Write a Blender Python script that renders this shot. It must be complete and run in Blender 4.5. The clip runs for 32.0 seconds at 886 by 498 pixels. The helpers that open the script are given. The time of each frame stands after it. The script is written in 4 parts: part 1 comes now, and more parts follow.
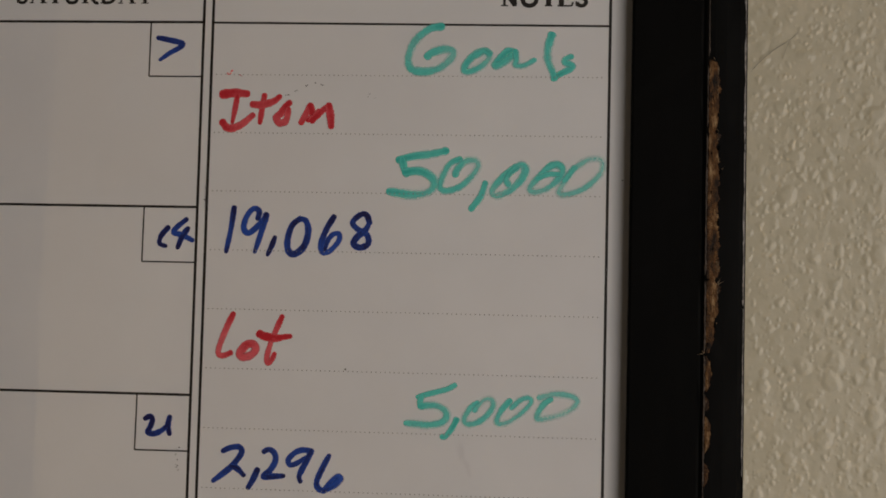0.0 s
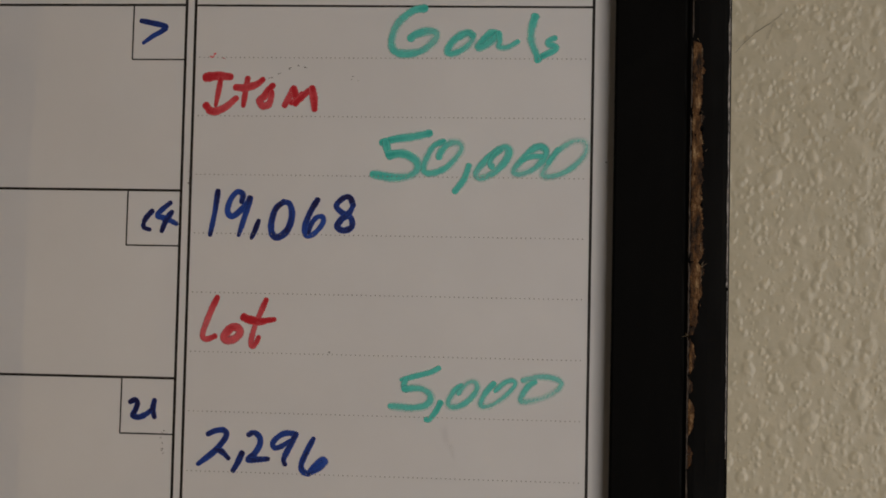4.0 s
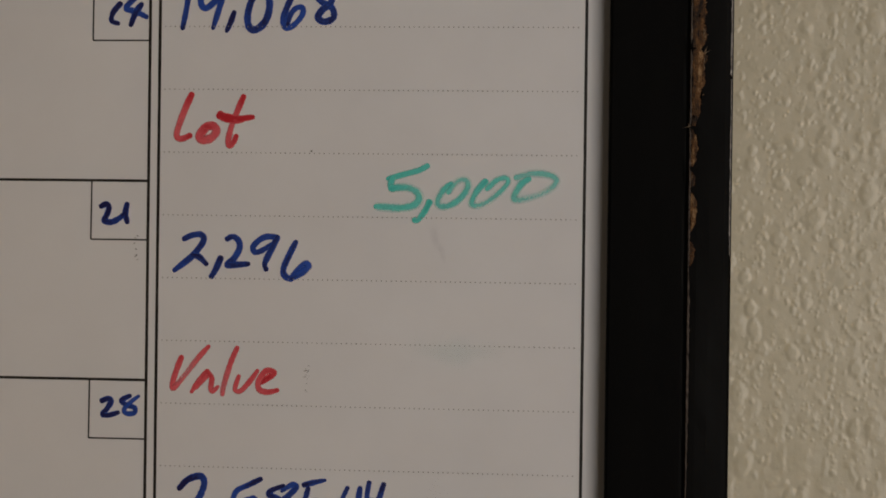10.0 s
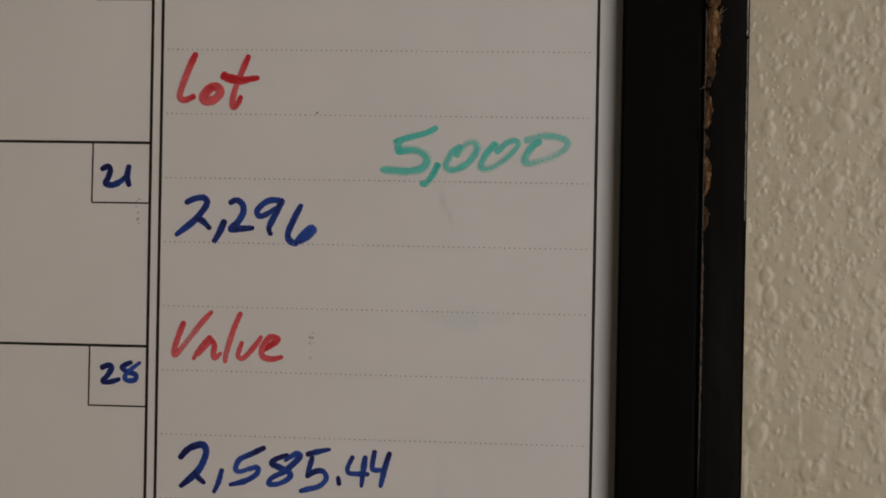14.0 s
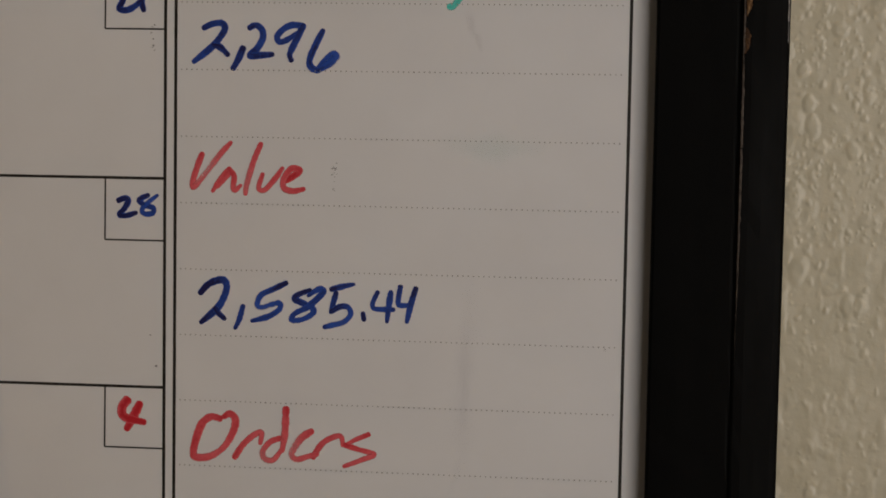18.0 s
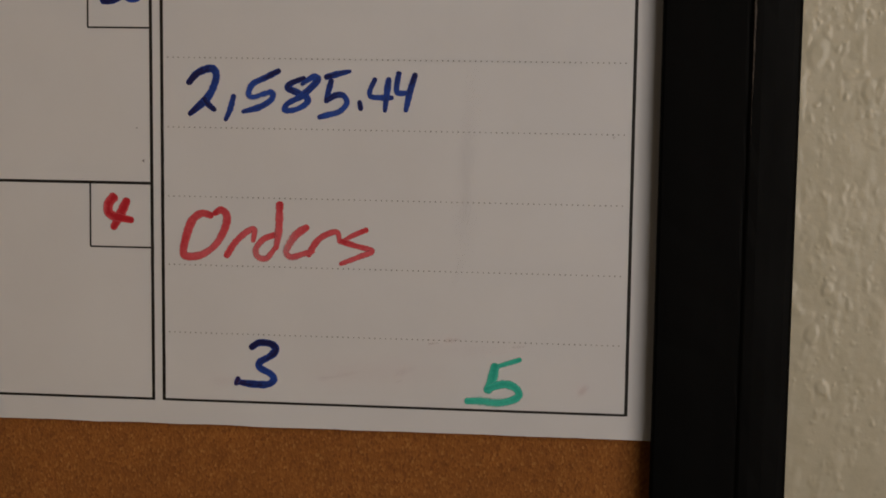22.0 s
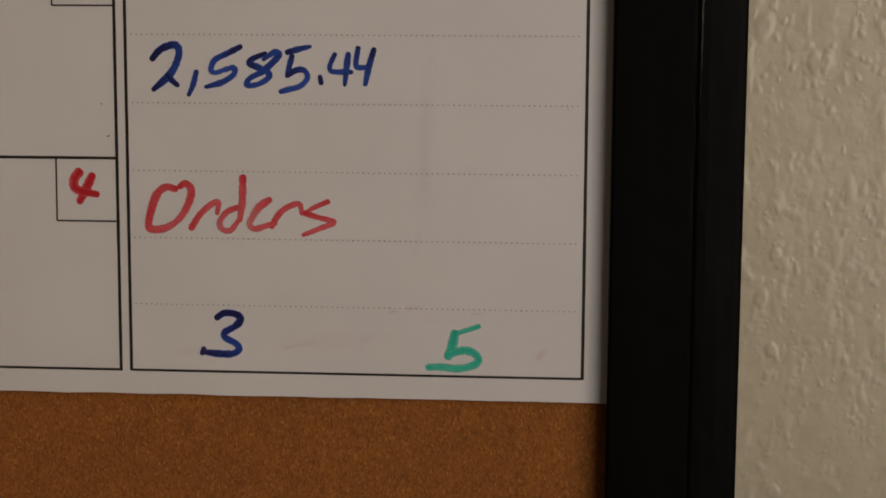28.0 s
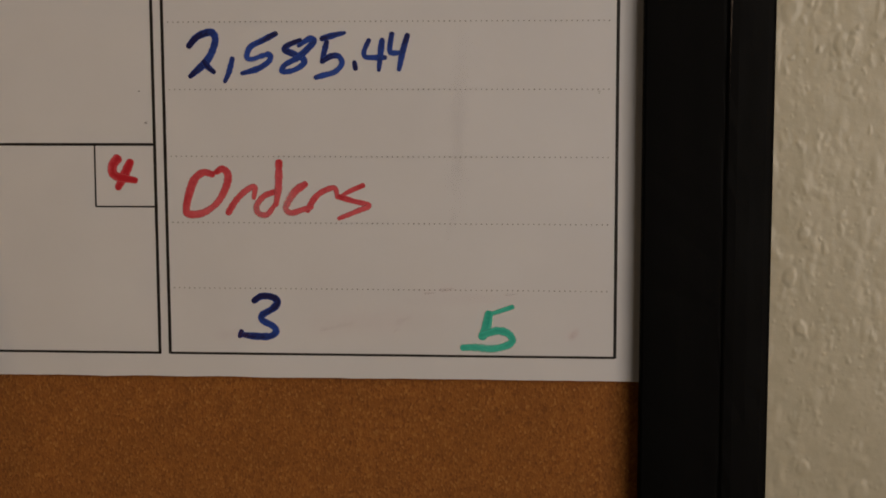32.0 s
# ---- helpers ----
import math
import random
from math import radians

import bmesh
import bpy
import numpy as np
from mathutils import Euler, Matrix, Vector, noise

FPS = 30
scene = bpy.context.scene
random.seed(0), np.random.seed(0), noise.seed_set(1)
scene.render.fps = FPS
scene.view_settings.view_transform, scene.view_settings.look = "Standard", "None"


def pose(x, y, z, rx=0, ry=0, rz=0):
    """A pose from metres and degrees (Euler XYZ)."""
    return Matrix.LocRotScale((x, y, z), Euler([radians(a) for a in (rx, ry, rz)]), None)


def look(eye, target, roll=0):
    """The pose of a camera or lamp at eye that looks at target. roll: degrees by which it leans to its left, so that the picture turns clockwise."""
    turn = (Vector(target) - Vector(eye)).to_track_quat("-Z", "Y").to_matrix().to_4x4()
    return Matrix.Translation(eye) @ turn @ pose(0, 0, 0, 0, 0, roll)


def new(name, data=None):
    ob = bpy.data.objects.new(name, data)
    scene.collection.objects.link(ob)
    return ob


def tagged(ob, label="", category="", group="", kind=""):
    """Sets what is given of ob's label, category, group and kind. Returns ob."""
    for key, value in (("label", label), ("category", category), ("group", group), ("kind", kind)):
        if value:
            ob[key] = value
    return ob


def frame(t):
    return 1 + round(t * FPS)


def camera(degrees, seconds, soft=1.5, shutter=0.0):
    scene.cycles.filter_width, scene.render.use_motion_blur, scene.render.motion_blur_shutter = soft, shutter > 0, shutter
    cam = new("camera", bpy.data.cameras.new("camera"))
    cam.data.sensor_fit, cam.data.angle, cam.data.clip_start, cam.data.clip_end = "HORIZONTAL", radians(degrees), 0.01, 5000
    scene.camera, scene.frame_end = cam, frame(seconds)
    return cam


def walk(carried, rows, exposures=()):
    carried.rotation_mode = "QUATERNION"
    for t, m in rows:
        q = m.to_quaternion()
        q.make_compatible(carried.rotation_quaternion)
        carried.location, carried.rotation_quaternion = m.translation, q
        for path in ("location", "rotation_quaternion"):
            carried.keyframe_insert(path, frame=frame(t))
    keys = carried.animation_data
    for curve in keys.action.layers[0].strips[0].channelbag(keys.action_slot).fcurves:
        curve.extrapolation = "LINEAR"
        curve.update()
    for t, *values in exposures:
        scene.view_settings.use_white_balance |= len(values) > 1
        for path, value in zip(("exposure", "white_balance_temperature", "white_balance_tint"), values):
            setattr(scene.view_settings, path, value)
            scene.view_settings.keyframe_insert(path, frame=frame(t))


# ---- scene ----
# A framed combination board (dry-erase month planner above, cork below) on a textured wall.
# Board drawing units are millimetres: x to the right of the calendar grid's right line, z up
# from the line above the second week; y = 0 is the face of the whiteboard, the room lies at -y.
BZ = 1.5
cam = camera(32.0, 32.0, soft=1.75)
ROWS = [
    (0, 0.1056, -0.4097, -0.0398, 94.105, -1.414, 5.221),
    (0.5, 0.1049, -0.4103, -0.0427, 94.119, -1.426, 5.238),
    (1, 0.1077, -0.4088, -0.0388, 93.256, -1.376, 5.674),
    (1.5, 0.1092, -0.4058, -0.0437, 93.624, -1.421, 5.854),
    (2, 0.1137, -0.4027, -0.0483, 94.099, -1.696, 5.695),
    (2.5, 0.1201, -0.3956, -0.0502, 94.505, -2.416, 5.162),
    (3, 0.1177, -0.4039, -0.0410, 94.389, -1.615, 4.490),
    (3.5, 0.1125, -0.4081, -0.0362, 93.686, -1.300, 5.076),
    (5.5, 0.1171, -0.4085, -0.0500, 92.908, -1.750, 6.669),
    (6, 0.1112, -0.4039, -0.0507, 93.331, -1.841, 6.159),
    (6.5, 0.1069, -0.3948, -0.0581, 92.838, -1.717, 6.393),
    (7, 0.1028, -0.3933, -0.0609, 92.896, -1.676, 5.764),
    (7.5, 0.1051, -0.3943, -0.0615, 92.431, -1.584, 5.777),
    (8, 0.1065, -0.3900, -0.0658, 91.115, -1.372, 5.776),
    (8.5, 0.1077, -0.3844, -0.0681, 90.601, -1.444, 6.036),
    (9, 0.1079, -0.3784, -0.0685, 89.471, -1.359, 5.826),
    (9.5, 0.1106, -0.3854, -0.0642, 89.899, -0.967, 5.324),
    (10, 0.1067, -0.3865, -0.0655, 89.742, -0.749, 4.590),
    (10.5, 0.1057, -0.3889, -0.0643, 90.215, -1.133, 4.412),
    (11, 0.1036, -0.3848, -0.0682, 90.233, -1.039, 4.090),
    (11.5, 0.1077, -0.3806, -0.0690, 89.823, -0.991, 4.713),
    (12, 0.1090, -0.3788, -0.0682, 89.284, -0.851, 4.877),
    (12.5, 0.1052, -0.3827, -0.0708, 89.630, -0.897, 4.439),
    (13, 0.1062, -0.3826, -0.0715, 89.664, -0.963, 4.721),
    (13.5, 0.1053, -0.3795, -0.0718, 89.589, -0.954, 4.630),
    (14, 0.1071, -0.3777, -0.0748, 89.813, -1.023, 5.038),
    (14.5, 0.1031, -0.3768, -0.0797, 88.164, -1.368, 4.905),
    (15, 0.1033, -0.3746, -0.0834, 86.719, -1.474, 5.127),
    (15.5, 0.1074, -0.3704, -0.0881, 86.033, -1.262, 5.861),
    (17.5, 0.1081, -0.3626, -0.0902, 85.624, -0.860, 6.220),
    (18, 0.1052, -0.3637, -0.0920, 86.072, -0.962, 5.933),
    (18.5, 0.1059, -0.3515, -0.0968, 85.943, -1.048, 6.440),
    (19, 0.1107, -0.3469, -0.0944, 85.482, -1.234, 7.159),
    (19.5, 0.1085, -0.3527, -0.0938, 85.771, -1.329, 6.623),
    (20, 0.1037, -0.3508, -0.0979, 85.590, -1.296, 5.971),
    (20.5, 0.1054, -0.3495, -0.0996, 85.449, -1.293, 6.361),
    (21, 0.1044, -0.3506, -0.0984, 85.204, -1.205, 6.237),
    (21.5, 0.1023, -0.3597, -0.0981, 85.195, -1.176, 5.640),
    (22, 0.1047, -0.3491, -0.1255, 83.396, -0.743, 6.030),
    (22.5, 0.1024, -0.3526, -0.1185, 82.157, -0.430, 4.797),
    (23, 0.1040, -0.3500, -0.1249, 81.885, -0.121, 5.684),
    (23.5, 0.1019, -0.3543, -0.1283, 82.794, -0.294, 6.074),
    (24, 0.1049, -0.3662, -0.1253, 84.357, -0.404, 5.478),
    (24.5, 0.0986, -0.3641, -0.1167, 82.374, -0.377, 4.619),
    (26.5, 0.0979, -0.3500, -0.1377, 83.025, -0.458, 5.831),
    (27, 0.0988, -0.3484, -0.1318, 82.981, -0.842, 5.017),
    (27.5, 0.1018, -0.3613, -0.1182, 83.449, -0.569, 4.087),
    (28, 0.1053, -0.3588, -0.1281, 82.885, -0.306, 4.422),
    (28.5, 0.1005, -0.3605, -0.1202, 82.196, -0.003, 4.001),
    (29, 0.0948, -0.3589, -0.1234, 80.947, -0.224, 4.655),
    (29.5, 0.0992, -0.3614, -0.1334, 82.173, -0.235, 5.444),
    (30, 0.1006, -0.3602, -0.1400, 82.424, -0.136, 3.911),
    (30.5, 0.1051, -0.3588, -0.1323, 81.405, 0.048, 3.403),
    (31, 0.1018, -0.3582, -0.1325, 81.519, 0.119, 3.135),
    (31.5, 0.1035, -0.3625, -0.1336, 82.179, 0.231, 4.403),
    (32, 0.0981, -0.3655, -0.1306, 82.727, 0.194, 4.413),
]
# the film's own camera warms its picture a little once the cork comes into view
EXPOSURES = [(0.0, 0.0, 6500, 10), (20.5, 0.0, 6500, 10), (22.5, 0.0, 6700, 12), (27.0, 0.0, 6850, 13), (32.0, 0.0, 7000, 13)]
walk(cam, [(t, pose(x, y, BZ + z, rx, ry, rz)) for t, x, y, z, rx, ry, rz in ROWS], EXPOSURES)
scene.view_settings.exposure = 0.0

# ---- world and light ----
world = bpy.data.worlds.new("world")
world.use_nodes = True
scene.world = world
wn = world.node_tree.nodes
sky = wn.new("ShaderNodeTexSky")
sky.sky_type, sky.sun_disc = "NISHITA", False
sky.sun_elevation, sky.sun_rotation = radians(10), radians(110)
sky.dust_density, sky.ozone_density = 5.0, 0.4
world.node_tree.links.new(sky.outputs["Color"], wn["Background"].inputs["Color"])
wn["Background"].inputs["Strength"].default_value = 0.05

WALL_Y = 0.0096                      # face of the hanging wall
ROOM_L, ROOM_R, ROOM_B, ROOM_H = -1.5, 0.40, -1.6, 2.4
WIN = (-0.88, -0.17, 1.15, 1.75)      # assumed unseen window in the east wall: y0, y1, z0, z1


def area_light(name, m, sx, sy, power, colour):
    data = bpy.data.lights.new(name, "AREA")
    data.shape, data.size, data.size_y, data.energy, data.color = "RECTANGLE", sx, sy, power, colour
    ob = new(name, data)
    ob.matrix_world = m
    return ob


# added lamp for the light from the right, set in an assumed east window
area_light("stand_in_side_light", look((ROOM_R - 0.02, (WIN[0] + WIN[1]) / 2, (WIN[2] + WIN[3]) / 2), (0, (WIN[0] + WIN[1]) / 2, (WIN[2] + WIN[3]) / 2)),
           WIN[1] - WIN[0] - 0.06, WIN[3] - WIN[2] - 0.06, 2.42, (0.984, 0.943, 0.892))


# ---- materials ----
def material(name, base, rough=0.6, metallic=0.0):
    m = bpy.data.materials.new(name)
    m.use_nodes = True
    b = m.node_tree.nodes["Principled BSDF"]
    b.inputs["Base Color"].default_value = (*base, 1)
    b.inputs["Roughness"].default_value, b.inputs["Metallic"].default_value = rough, metallic
    return m, m.node_tree.nodes, m.node_tree.links, b


def noise_at(n, l, scale, detail=4.0, rough=0.55, kind="Object", stretch=(1, 1, 1)):
    c, mp, t = n.new("ShaderNodeTexCoord"), n.new("ShaderNodeMapping"), n.new("ShaderNodeTexNoise")
    mp.inputs["Scale"].default_value = stretch
    t.inputs["Scale"].default_value, t.inputs["Detail"].default_value, t.inputs["Roughness"].default_value = scale, detail, rough
    l.new(c.outputs[kind], mp.inputs["Vector"])
    l.new(mp.outputs["Vector"], t.inputs["Vector"])
    return t.outputs["Fac"]


def ramp(n, l, source, *stops):
    r = n.new("ShaderNodeValToRGB")
    e = r.color_ramp.elements
    while len(e) < len(stops):
        e.new(0.5)
    for k, (p, c) in zip(e, stops):
        k.position, k.color = p, (*c, 1) if len(c) == 3 else c
    l.new(source, r.inputs["Fac"])
    return r.outputs["Color"]


def mixed(n, l, fac, a, b, blend="MIX"):
    x = n.new("ShaderNodeMixRGB")
    x.blend_type = blend
    for k, v in (("Fac", fac), ("Color1", a), ("Color2", b)):
        if isinstance(v, (float, int)):
            x.inputs[k].default_value = v
        elif isinstance(v, tuple):
            x.inputs[k].default_value = (*v, 1)
        else:
            l.new(v, x.inputs[k])
    return x.outputs["Color"]


def bumped(n, l, b, source, strength, distance):
    k = n.new("ShaderNodeBump")
    k.inputs["Strength"].default_value, k.inputs["Distance"].default_value = strength, distance
    l.new(source, k.inputs["Height"])
    l.new(k.outputs["Normal"], b.inputs["Normal"])


def grey(v):
    return (v, v, v)


def make_wall_paint():
    m, n, l, b = material("beige_wall_paint", (0.62, 0.54, 0.42), 0.28)
    b.inputs["Specular IOR Level"].default_value = 0.5
    c = ramp(n, l, noise_at(n, l, 9.0), (0.3, (0.640, 0.570, 0.428)), (0.7, (0.700, 0.625, 0.475)))
    fine = ramp(n, l, noise_at(n, l, 260.0, 3), (0.35, (0.92, 0.92, 0.90)), (0.65, (1, 1, 1)))
    l.new(mixed(n, l, 1.0, c, fine, "MULTIPLY"), b.inputs["Base Color"])
    bumped(n, l, b, noise_at(n, l, 420.0, 4), 0.12, 0.0006)
    return m


def make_plain_paint():
    m, n, l, b = material("beige_room_paint", (0.60, 0.53, 0.41), 0.6)
    l.new(ramp(n, l, noise_at(n, l, 5.0), (0.3, (0.57, 0.50, 0.39)), (0.7, (0.64, 0.56, 0.44))), b.inputs["Base Color"])
    bumped(n, l, b, noise_at(n, l, 180.0, 4), 0.5, 0.001)
    return m


def make_whiteboard():
    m, n, l, b = material("dry_erase_white", (0.8, 0.79, 0.78), 0.38)
    wide = ramp(n, l, noise_at(n, l, 22.0, 5), (0.3, (0.760, 0.740, 0.750)), (0.7, (0.806, 0.789, 0.800)))
    wipe = ramp(n, l, noise_at(n, l, 60.0, 4, 0.6, stretch=(1.0, 1, 0.8)), (0.38, grey(0.99)), (0.62, grey(1.0)))
    l.new(mixed(n, l, 1.0, wide, wipe, "MULTIPLY"), b.inputs["Base Color"])
    l.new(ramp(n, l, noise_at(n, l, 90.0), (0.3, grey(0.42)), (0.7, grey(0.54))), b.inputs["Roughness"])
    bumped(n, l, b, noise_at(n, l, 700.0, 2), 0.05, 0.0003)
    return m


def make_print():
    m, n, l, b = material("printed_black_ink", (0.02, 0.018, 0.017), 0.5)
    l.new(ramp(n, l, noise_at(n, l, 500.0), (0.3, (0.006, 0.0045, 0.0035)), (0.75, (0.022, 0.016, 0.012))), b.inputs["Base Color"])
    return m


def make_dots():
    m, n, l, b = material("printed_grey_dots", (0.22, 0.20, 0.19), 0.5)
    l.new(ramp(n, l, noise_at(n, l, 300.0), (0.3, (0.23, 0.21, 0.20)), (0.7, (0.40, 0.38, 0.36))), b.inputs["Base Color"])
    return m


def make_black_paint():
    m, n, l, b = material("black_painted_wood", (0.006, 0.0055, 0.0055), 0.5)
    b.inputs["Specular IOR Level"].default_value = 0.055
    l.new(ramp(n, l, noise_at(n, l, 70.0, 6, stretch=(1, 1, 0.08)), (0.3, (0.0014, 0.0013, 0.0012)), (0.75, (0.0040, 0.0036, 0.0034))), b.inputs["Base Color"])
    l.new(ramp(n, l, noise_at(n, l, 160.0, 4, stretch=(1, 1, 0.2)), (0.3, grey(0.45)), (0.7, grey(0.62))), b.inputs["Roughness"])
    bumped(n, l, b, noise_at(n, l, 500.0, 5, stretch=(1, 1, 0.1)), 0.12, 0.0004)
    return m


def make_raw_wood():
    m, n, l, b = material("bare_fibreboard", (0.3, 0.17, 0.07), 0.8)
    c = ramp(n, l, noise_at(n, l, 650.0, 6, 0.75, stretch=(1, 1, 0.28)), (0.39, (0.009, 0.006, 0.004)), (0.46, (0.066, 0.028, 0.009)), (0.56, (0.165, 0.072, 0.020)), (0.68, (0.50, 0.33, 0.17)))
    l.new(c, b.inputs["Base Color"])
    bumped(n, l, b, noise_at(n, l, 700.0, 5, 0.7), 0.9, 0.0012)
    return m


def make_cork():
    m, n, l, b = material("cork_sheet", (0.4, 0.2, 0.07), 0.9)
    c, mp, v = n.new("ShaderNodeTexCoord"), n.new("ShaderNodeMapping"), n.new("ShaderNodeTexVoronoi")
    mp.inputs["Scale"].default_value, mp.inputs["Rotation"].default_value = (1.0, 1.0, 0.62), (0, radians(8), 0)
    v.inputs["Scale"].default_value = 2300.0
    l.new(c.outputs["Object"], mp.inputs["Vector"])
    l.new(mp.outputs["Vector"], v.inputs["Vector"])
    sep = n.new("ShaderNodeSeparateColor")
    l.new(v.outputs["Color"], sep.inputs["Color"])
    grain = ramp(n, l, sep.outputs["Red"], (0.0, (0.25, 0.079, 0.013)), (0.18, (0.315, 0.105, 0.016)), (0.80, (0.375, 0.130, 0.021)), (0.93, (0.41, 0.150, 0.027)), (1.0, (0.48, 0.195, 0.044)))
    flecks = ramp(n, l, noise_at(n, l, 900.0, 5, 0.75, stretch=(1, 1, 0.6)), (0.30, (0.66, 0.60, 0.56)), (0.44, (1, 1, 1)))
    wide = ramp(n, l, noise_at(n, l, 130.0, 5, 0.7), (0.3, grey(0.80)), (0.7, grey(1.0)))
    l.new(mixed(n, l, 1.0, mixed(n, l, 1.0, grain, flecks, "MULTIPLY"), wide, "MULTIPLY"), b.inputs["Base Color"])
    bumped(n, l, b, mixed(n, l, 0.5, noise_at(n, l, 1100.0, 5, 0.7), v.outputs["Distance"]), 0.4, 0.0005)
    return m


def make_ink(name, thin, full, cover, gain=2.2):
    """Dry-erase ink: a film that lets the board show where it lies thin, and darkens where strokes cross."""
    m, n, l, b = material(name, full, 0.45)
    a = n.new("ShaderNodeAttribute")
    a.attribute_name = "film"
    streak = n.new("ShaderNodeMath")
    streak.operation = "MULTIPLY_ADD"
    l.new(noise_at(n, l, 330.0, 4, 0.6), streak.inputs[0])
    streak.inputs[1].default_value = 0.8
    l.new(a.outputs["Fac"], streak.inputs[2])
    depth = ramp(n, l, streak.outputs[0], (0.0, grey(0.0)), (1.0, grey(1.0)))
    half = n.new("ShaderNodeMath")
    half.operation, half.use_clamp = "MULTIPLY_ADD", True
    l.new(streak.outputs[0], half.inputs[0])
    half.inputs[1].default_value, half.inputs[2].default_value = 1.25, -0.85
    l.new(half.outputs[0], depth.node.inputs["Fac"])
    l.new(mixed(n, l, depth, thin, full), b.inputs["Base Color"])
    op = n.new("ShaderNodeMath")
    op.operation, op.use_clamp = "MULTIPLY", True
    l.new(a.outputs["Fac"], op.inputs[0])
    op.inputs[1].default_value = gain
    most = n.new("ShaderNodeMath")
    most.operation = "MINIMUM"
    most.inputs[1].default_value = cover
    l.new(op.outputs[0], most.inputs[0])
    l.new(most.outputs[0], b.inputs["Alpha"])
    return m


def make_simple(name, lo, hi, scale, rough, relief=0.3):
    m, n, l, b = material(name, lo, rough)
    l.new(ramp(n, l, noise_at(n, l, scale, 5), (0.3, lo), (0.7, hi)), b.inputs["Base Color"])
    bumped(n, l, b, noise_at(n, l, scale * 8, 4), relief, 0.001)
    return m


WALL_PAINT, ROOM_PAINT, WHITE, PRINT, DOTS = make_wall_paint(), make_plain_paint(), make_whiteboard(), make_print(), make_dots()
BLACK, RAW, CORK = make_black_paint(), make_raw_wood(), make_cork()
CEIL = make_simple("ceiling_paint", (0.70, 0.69, 0.66), (0.76, 0.75, 0.72), 12.0, 0.8)
FLOOR = make_simple("brown_carpet", (0.10, 0.075, 0.055), (0.15, 0.115, 0.085), 60.0, 0.95, 0.8)
TRIM = make_simple("white_trim_paint", (0.72, 0.71, 0.69), (0.78, 0.77, 0.75), 18.0, 0.4, 0.1)
CORNER_GREY = make_simple("corner_line_grey", (0.07, 0.062, 0.058), (0.46, 0.42, 0.40), 900.0, 0.5)
# brown for grit and the worn ridge line, whose highlight is in the colour
WORN_GLINT_GRIT = make_simple("worn_ridge_glint_and_grit", (0.055, 0.041, 0.032), (0.22, 0.17, 0.14), 600.0, 0.55)
# pale tone for splinters and for glints painted on the chip edges
PALE = make_simple("pale_glint_and_splinter", (0.12, 0.075, 0.040), (0.42, 0.31, 0.20), 900.0, 0.9)
FIBRE = make_simple("dark_fibre", (0.14, 0.11, 0.08), (0.24, 0.19, 0.14), 200.0, 0.6)
# pane of the assumed window, tinted to warm the sky light
GLASS, _n, _l, _b = material("window_glass", (1.0, 0.92, 0.83), 0.02)
_b.inputs["Transmission Weight"].default_value = 1.0
INK = {
    "red": make_ink("red_marker_ink", (0.83, 0.140, 0.165), (0.59, 0.018, 0.032), 0.96, 2.4),
    "blue": make_ink("blue_marker_ink", (0.022, 0.092, 0.50), (0.008, 0.008, 0.080), 0.97, 2.4),
    "teal": make_ink("teal_marker_ink", (0.15, 0.74, 0.66), (0.040, 0.52, 0.45), 0.93, 1.9),
    "green": make_ink("green_marker_ink", (0.06, 0.66, 0.50), (0.010, 0.44, 0.32), 0.95, 2.3),
    "grey": make_ink("grey_ink_residue", (0.20, 0.18, 0.18), (0.06, 0.05, 0.05), 1.0, 1.0),
    "pink": make_ink("pink_ink_residue", (1.0, 0.20, 0.23), (1.0, 0.16, 0.18), 1.0, 1.0),
    "mist": make_ink("pale_teal_residue", (0.22, 0.78, 0.74), (0.18, 0.74, 0.70), 1.0, 1.0),
    "haze": make_ink("pale_violet_residue", (0.36, 0.31, 0.42), (0.30, 0.26, 0.38), 1.0, 1.0),
}


# ---- building blocks ----
def mesh_from(name, verts, faces, mat, smooth=False):
    me = bpy.data.meshes.new(name)
    me.from_pydata([tuple(v) for v in verts], [], [tuple(f) for f in faces])
    me.materials.append(mat)
    if smooth:
        me.shade_smooth()
    me.update()
    return me


def attach(ob, parent, label=""):
    ob.parent = parent
    return tagged(ob, label)


def part(name, bm, mat, parent, label="", smooth=False):
    me = bpy.data.meshes.new(name)
    bm.to_mesh(me)
    bm.free()
    me.materials.append(mat)
    if smooth:
        me.shade_smooth()
    return attach(new(name, me), parent, label)


def box(x0, y0, z0, x1, y1, z1, bevel=0.0):
    bm = bmesh.new()
    bmesh.ops.create_cube(bm, size=1.0)
    for v in bm.verts:
        v.co = ((x0 + x1) / 2 + v.co.x * (x1 - x0), (y0 + y1) / 2 + v.co.y * (y1 - y0), (z0 + z1) / 2 + v.co.z * (z1 - z0))
    if bevel:
        bmesh.ops.bevel(bm, geom=bm.edges[:], offset=bevel, segments=2, affect="EDGES", profile=0.6)
    return bm


def box_object(name, dims, mat, bevel=0.0):
    me = bpy.data.meshes.new(name)
    bm = box(*dims, bevel)
    bm.to_mesh(me)
    bm.free()
    me.materials.append(mat)
    return new(name, me)


def P(x, y, z):
    """A point of the board, from millimetres, in the board's own frame."""
    return (x / 1000, y / 1000, z / 1000)


# ---- the hanging wall, with its sprayed orange-peel relief ----
def axis(coarse_lo, fine_lo, fine_hi, coarse_hi, step):
    lo = np.linspace(coarse_lo, fine_lo, 14)[:-1]
    hi = np.linspace(fine_hi, coarse_hi, 14)[1:]
    return np.concatenate([lo, np.linspace(fine_lo, fine_hi, int(round((fine_hi - fine_lo) / step)) + 1), hi])


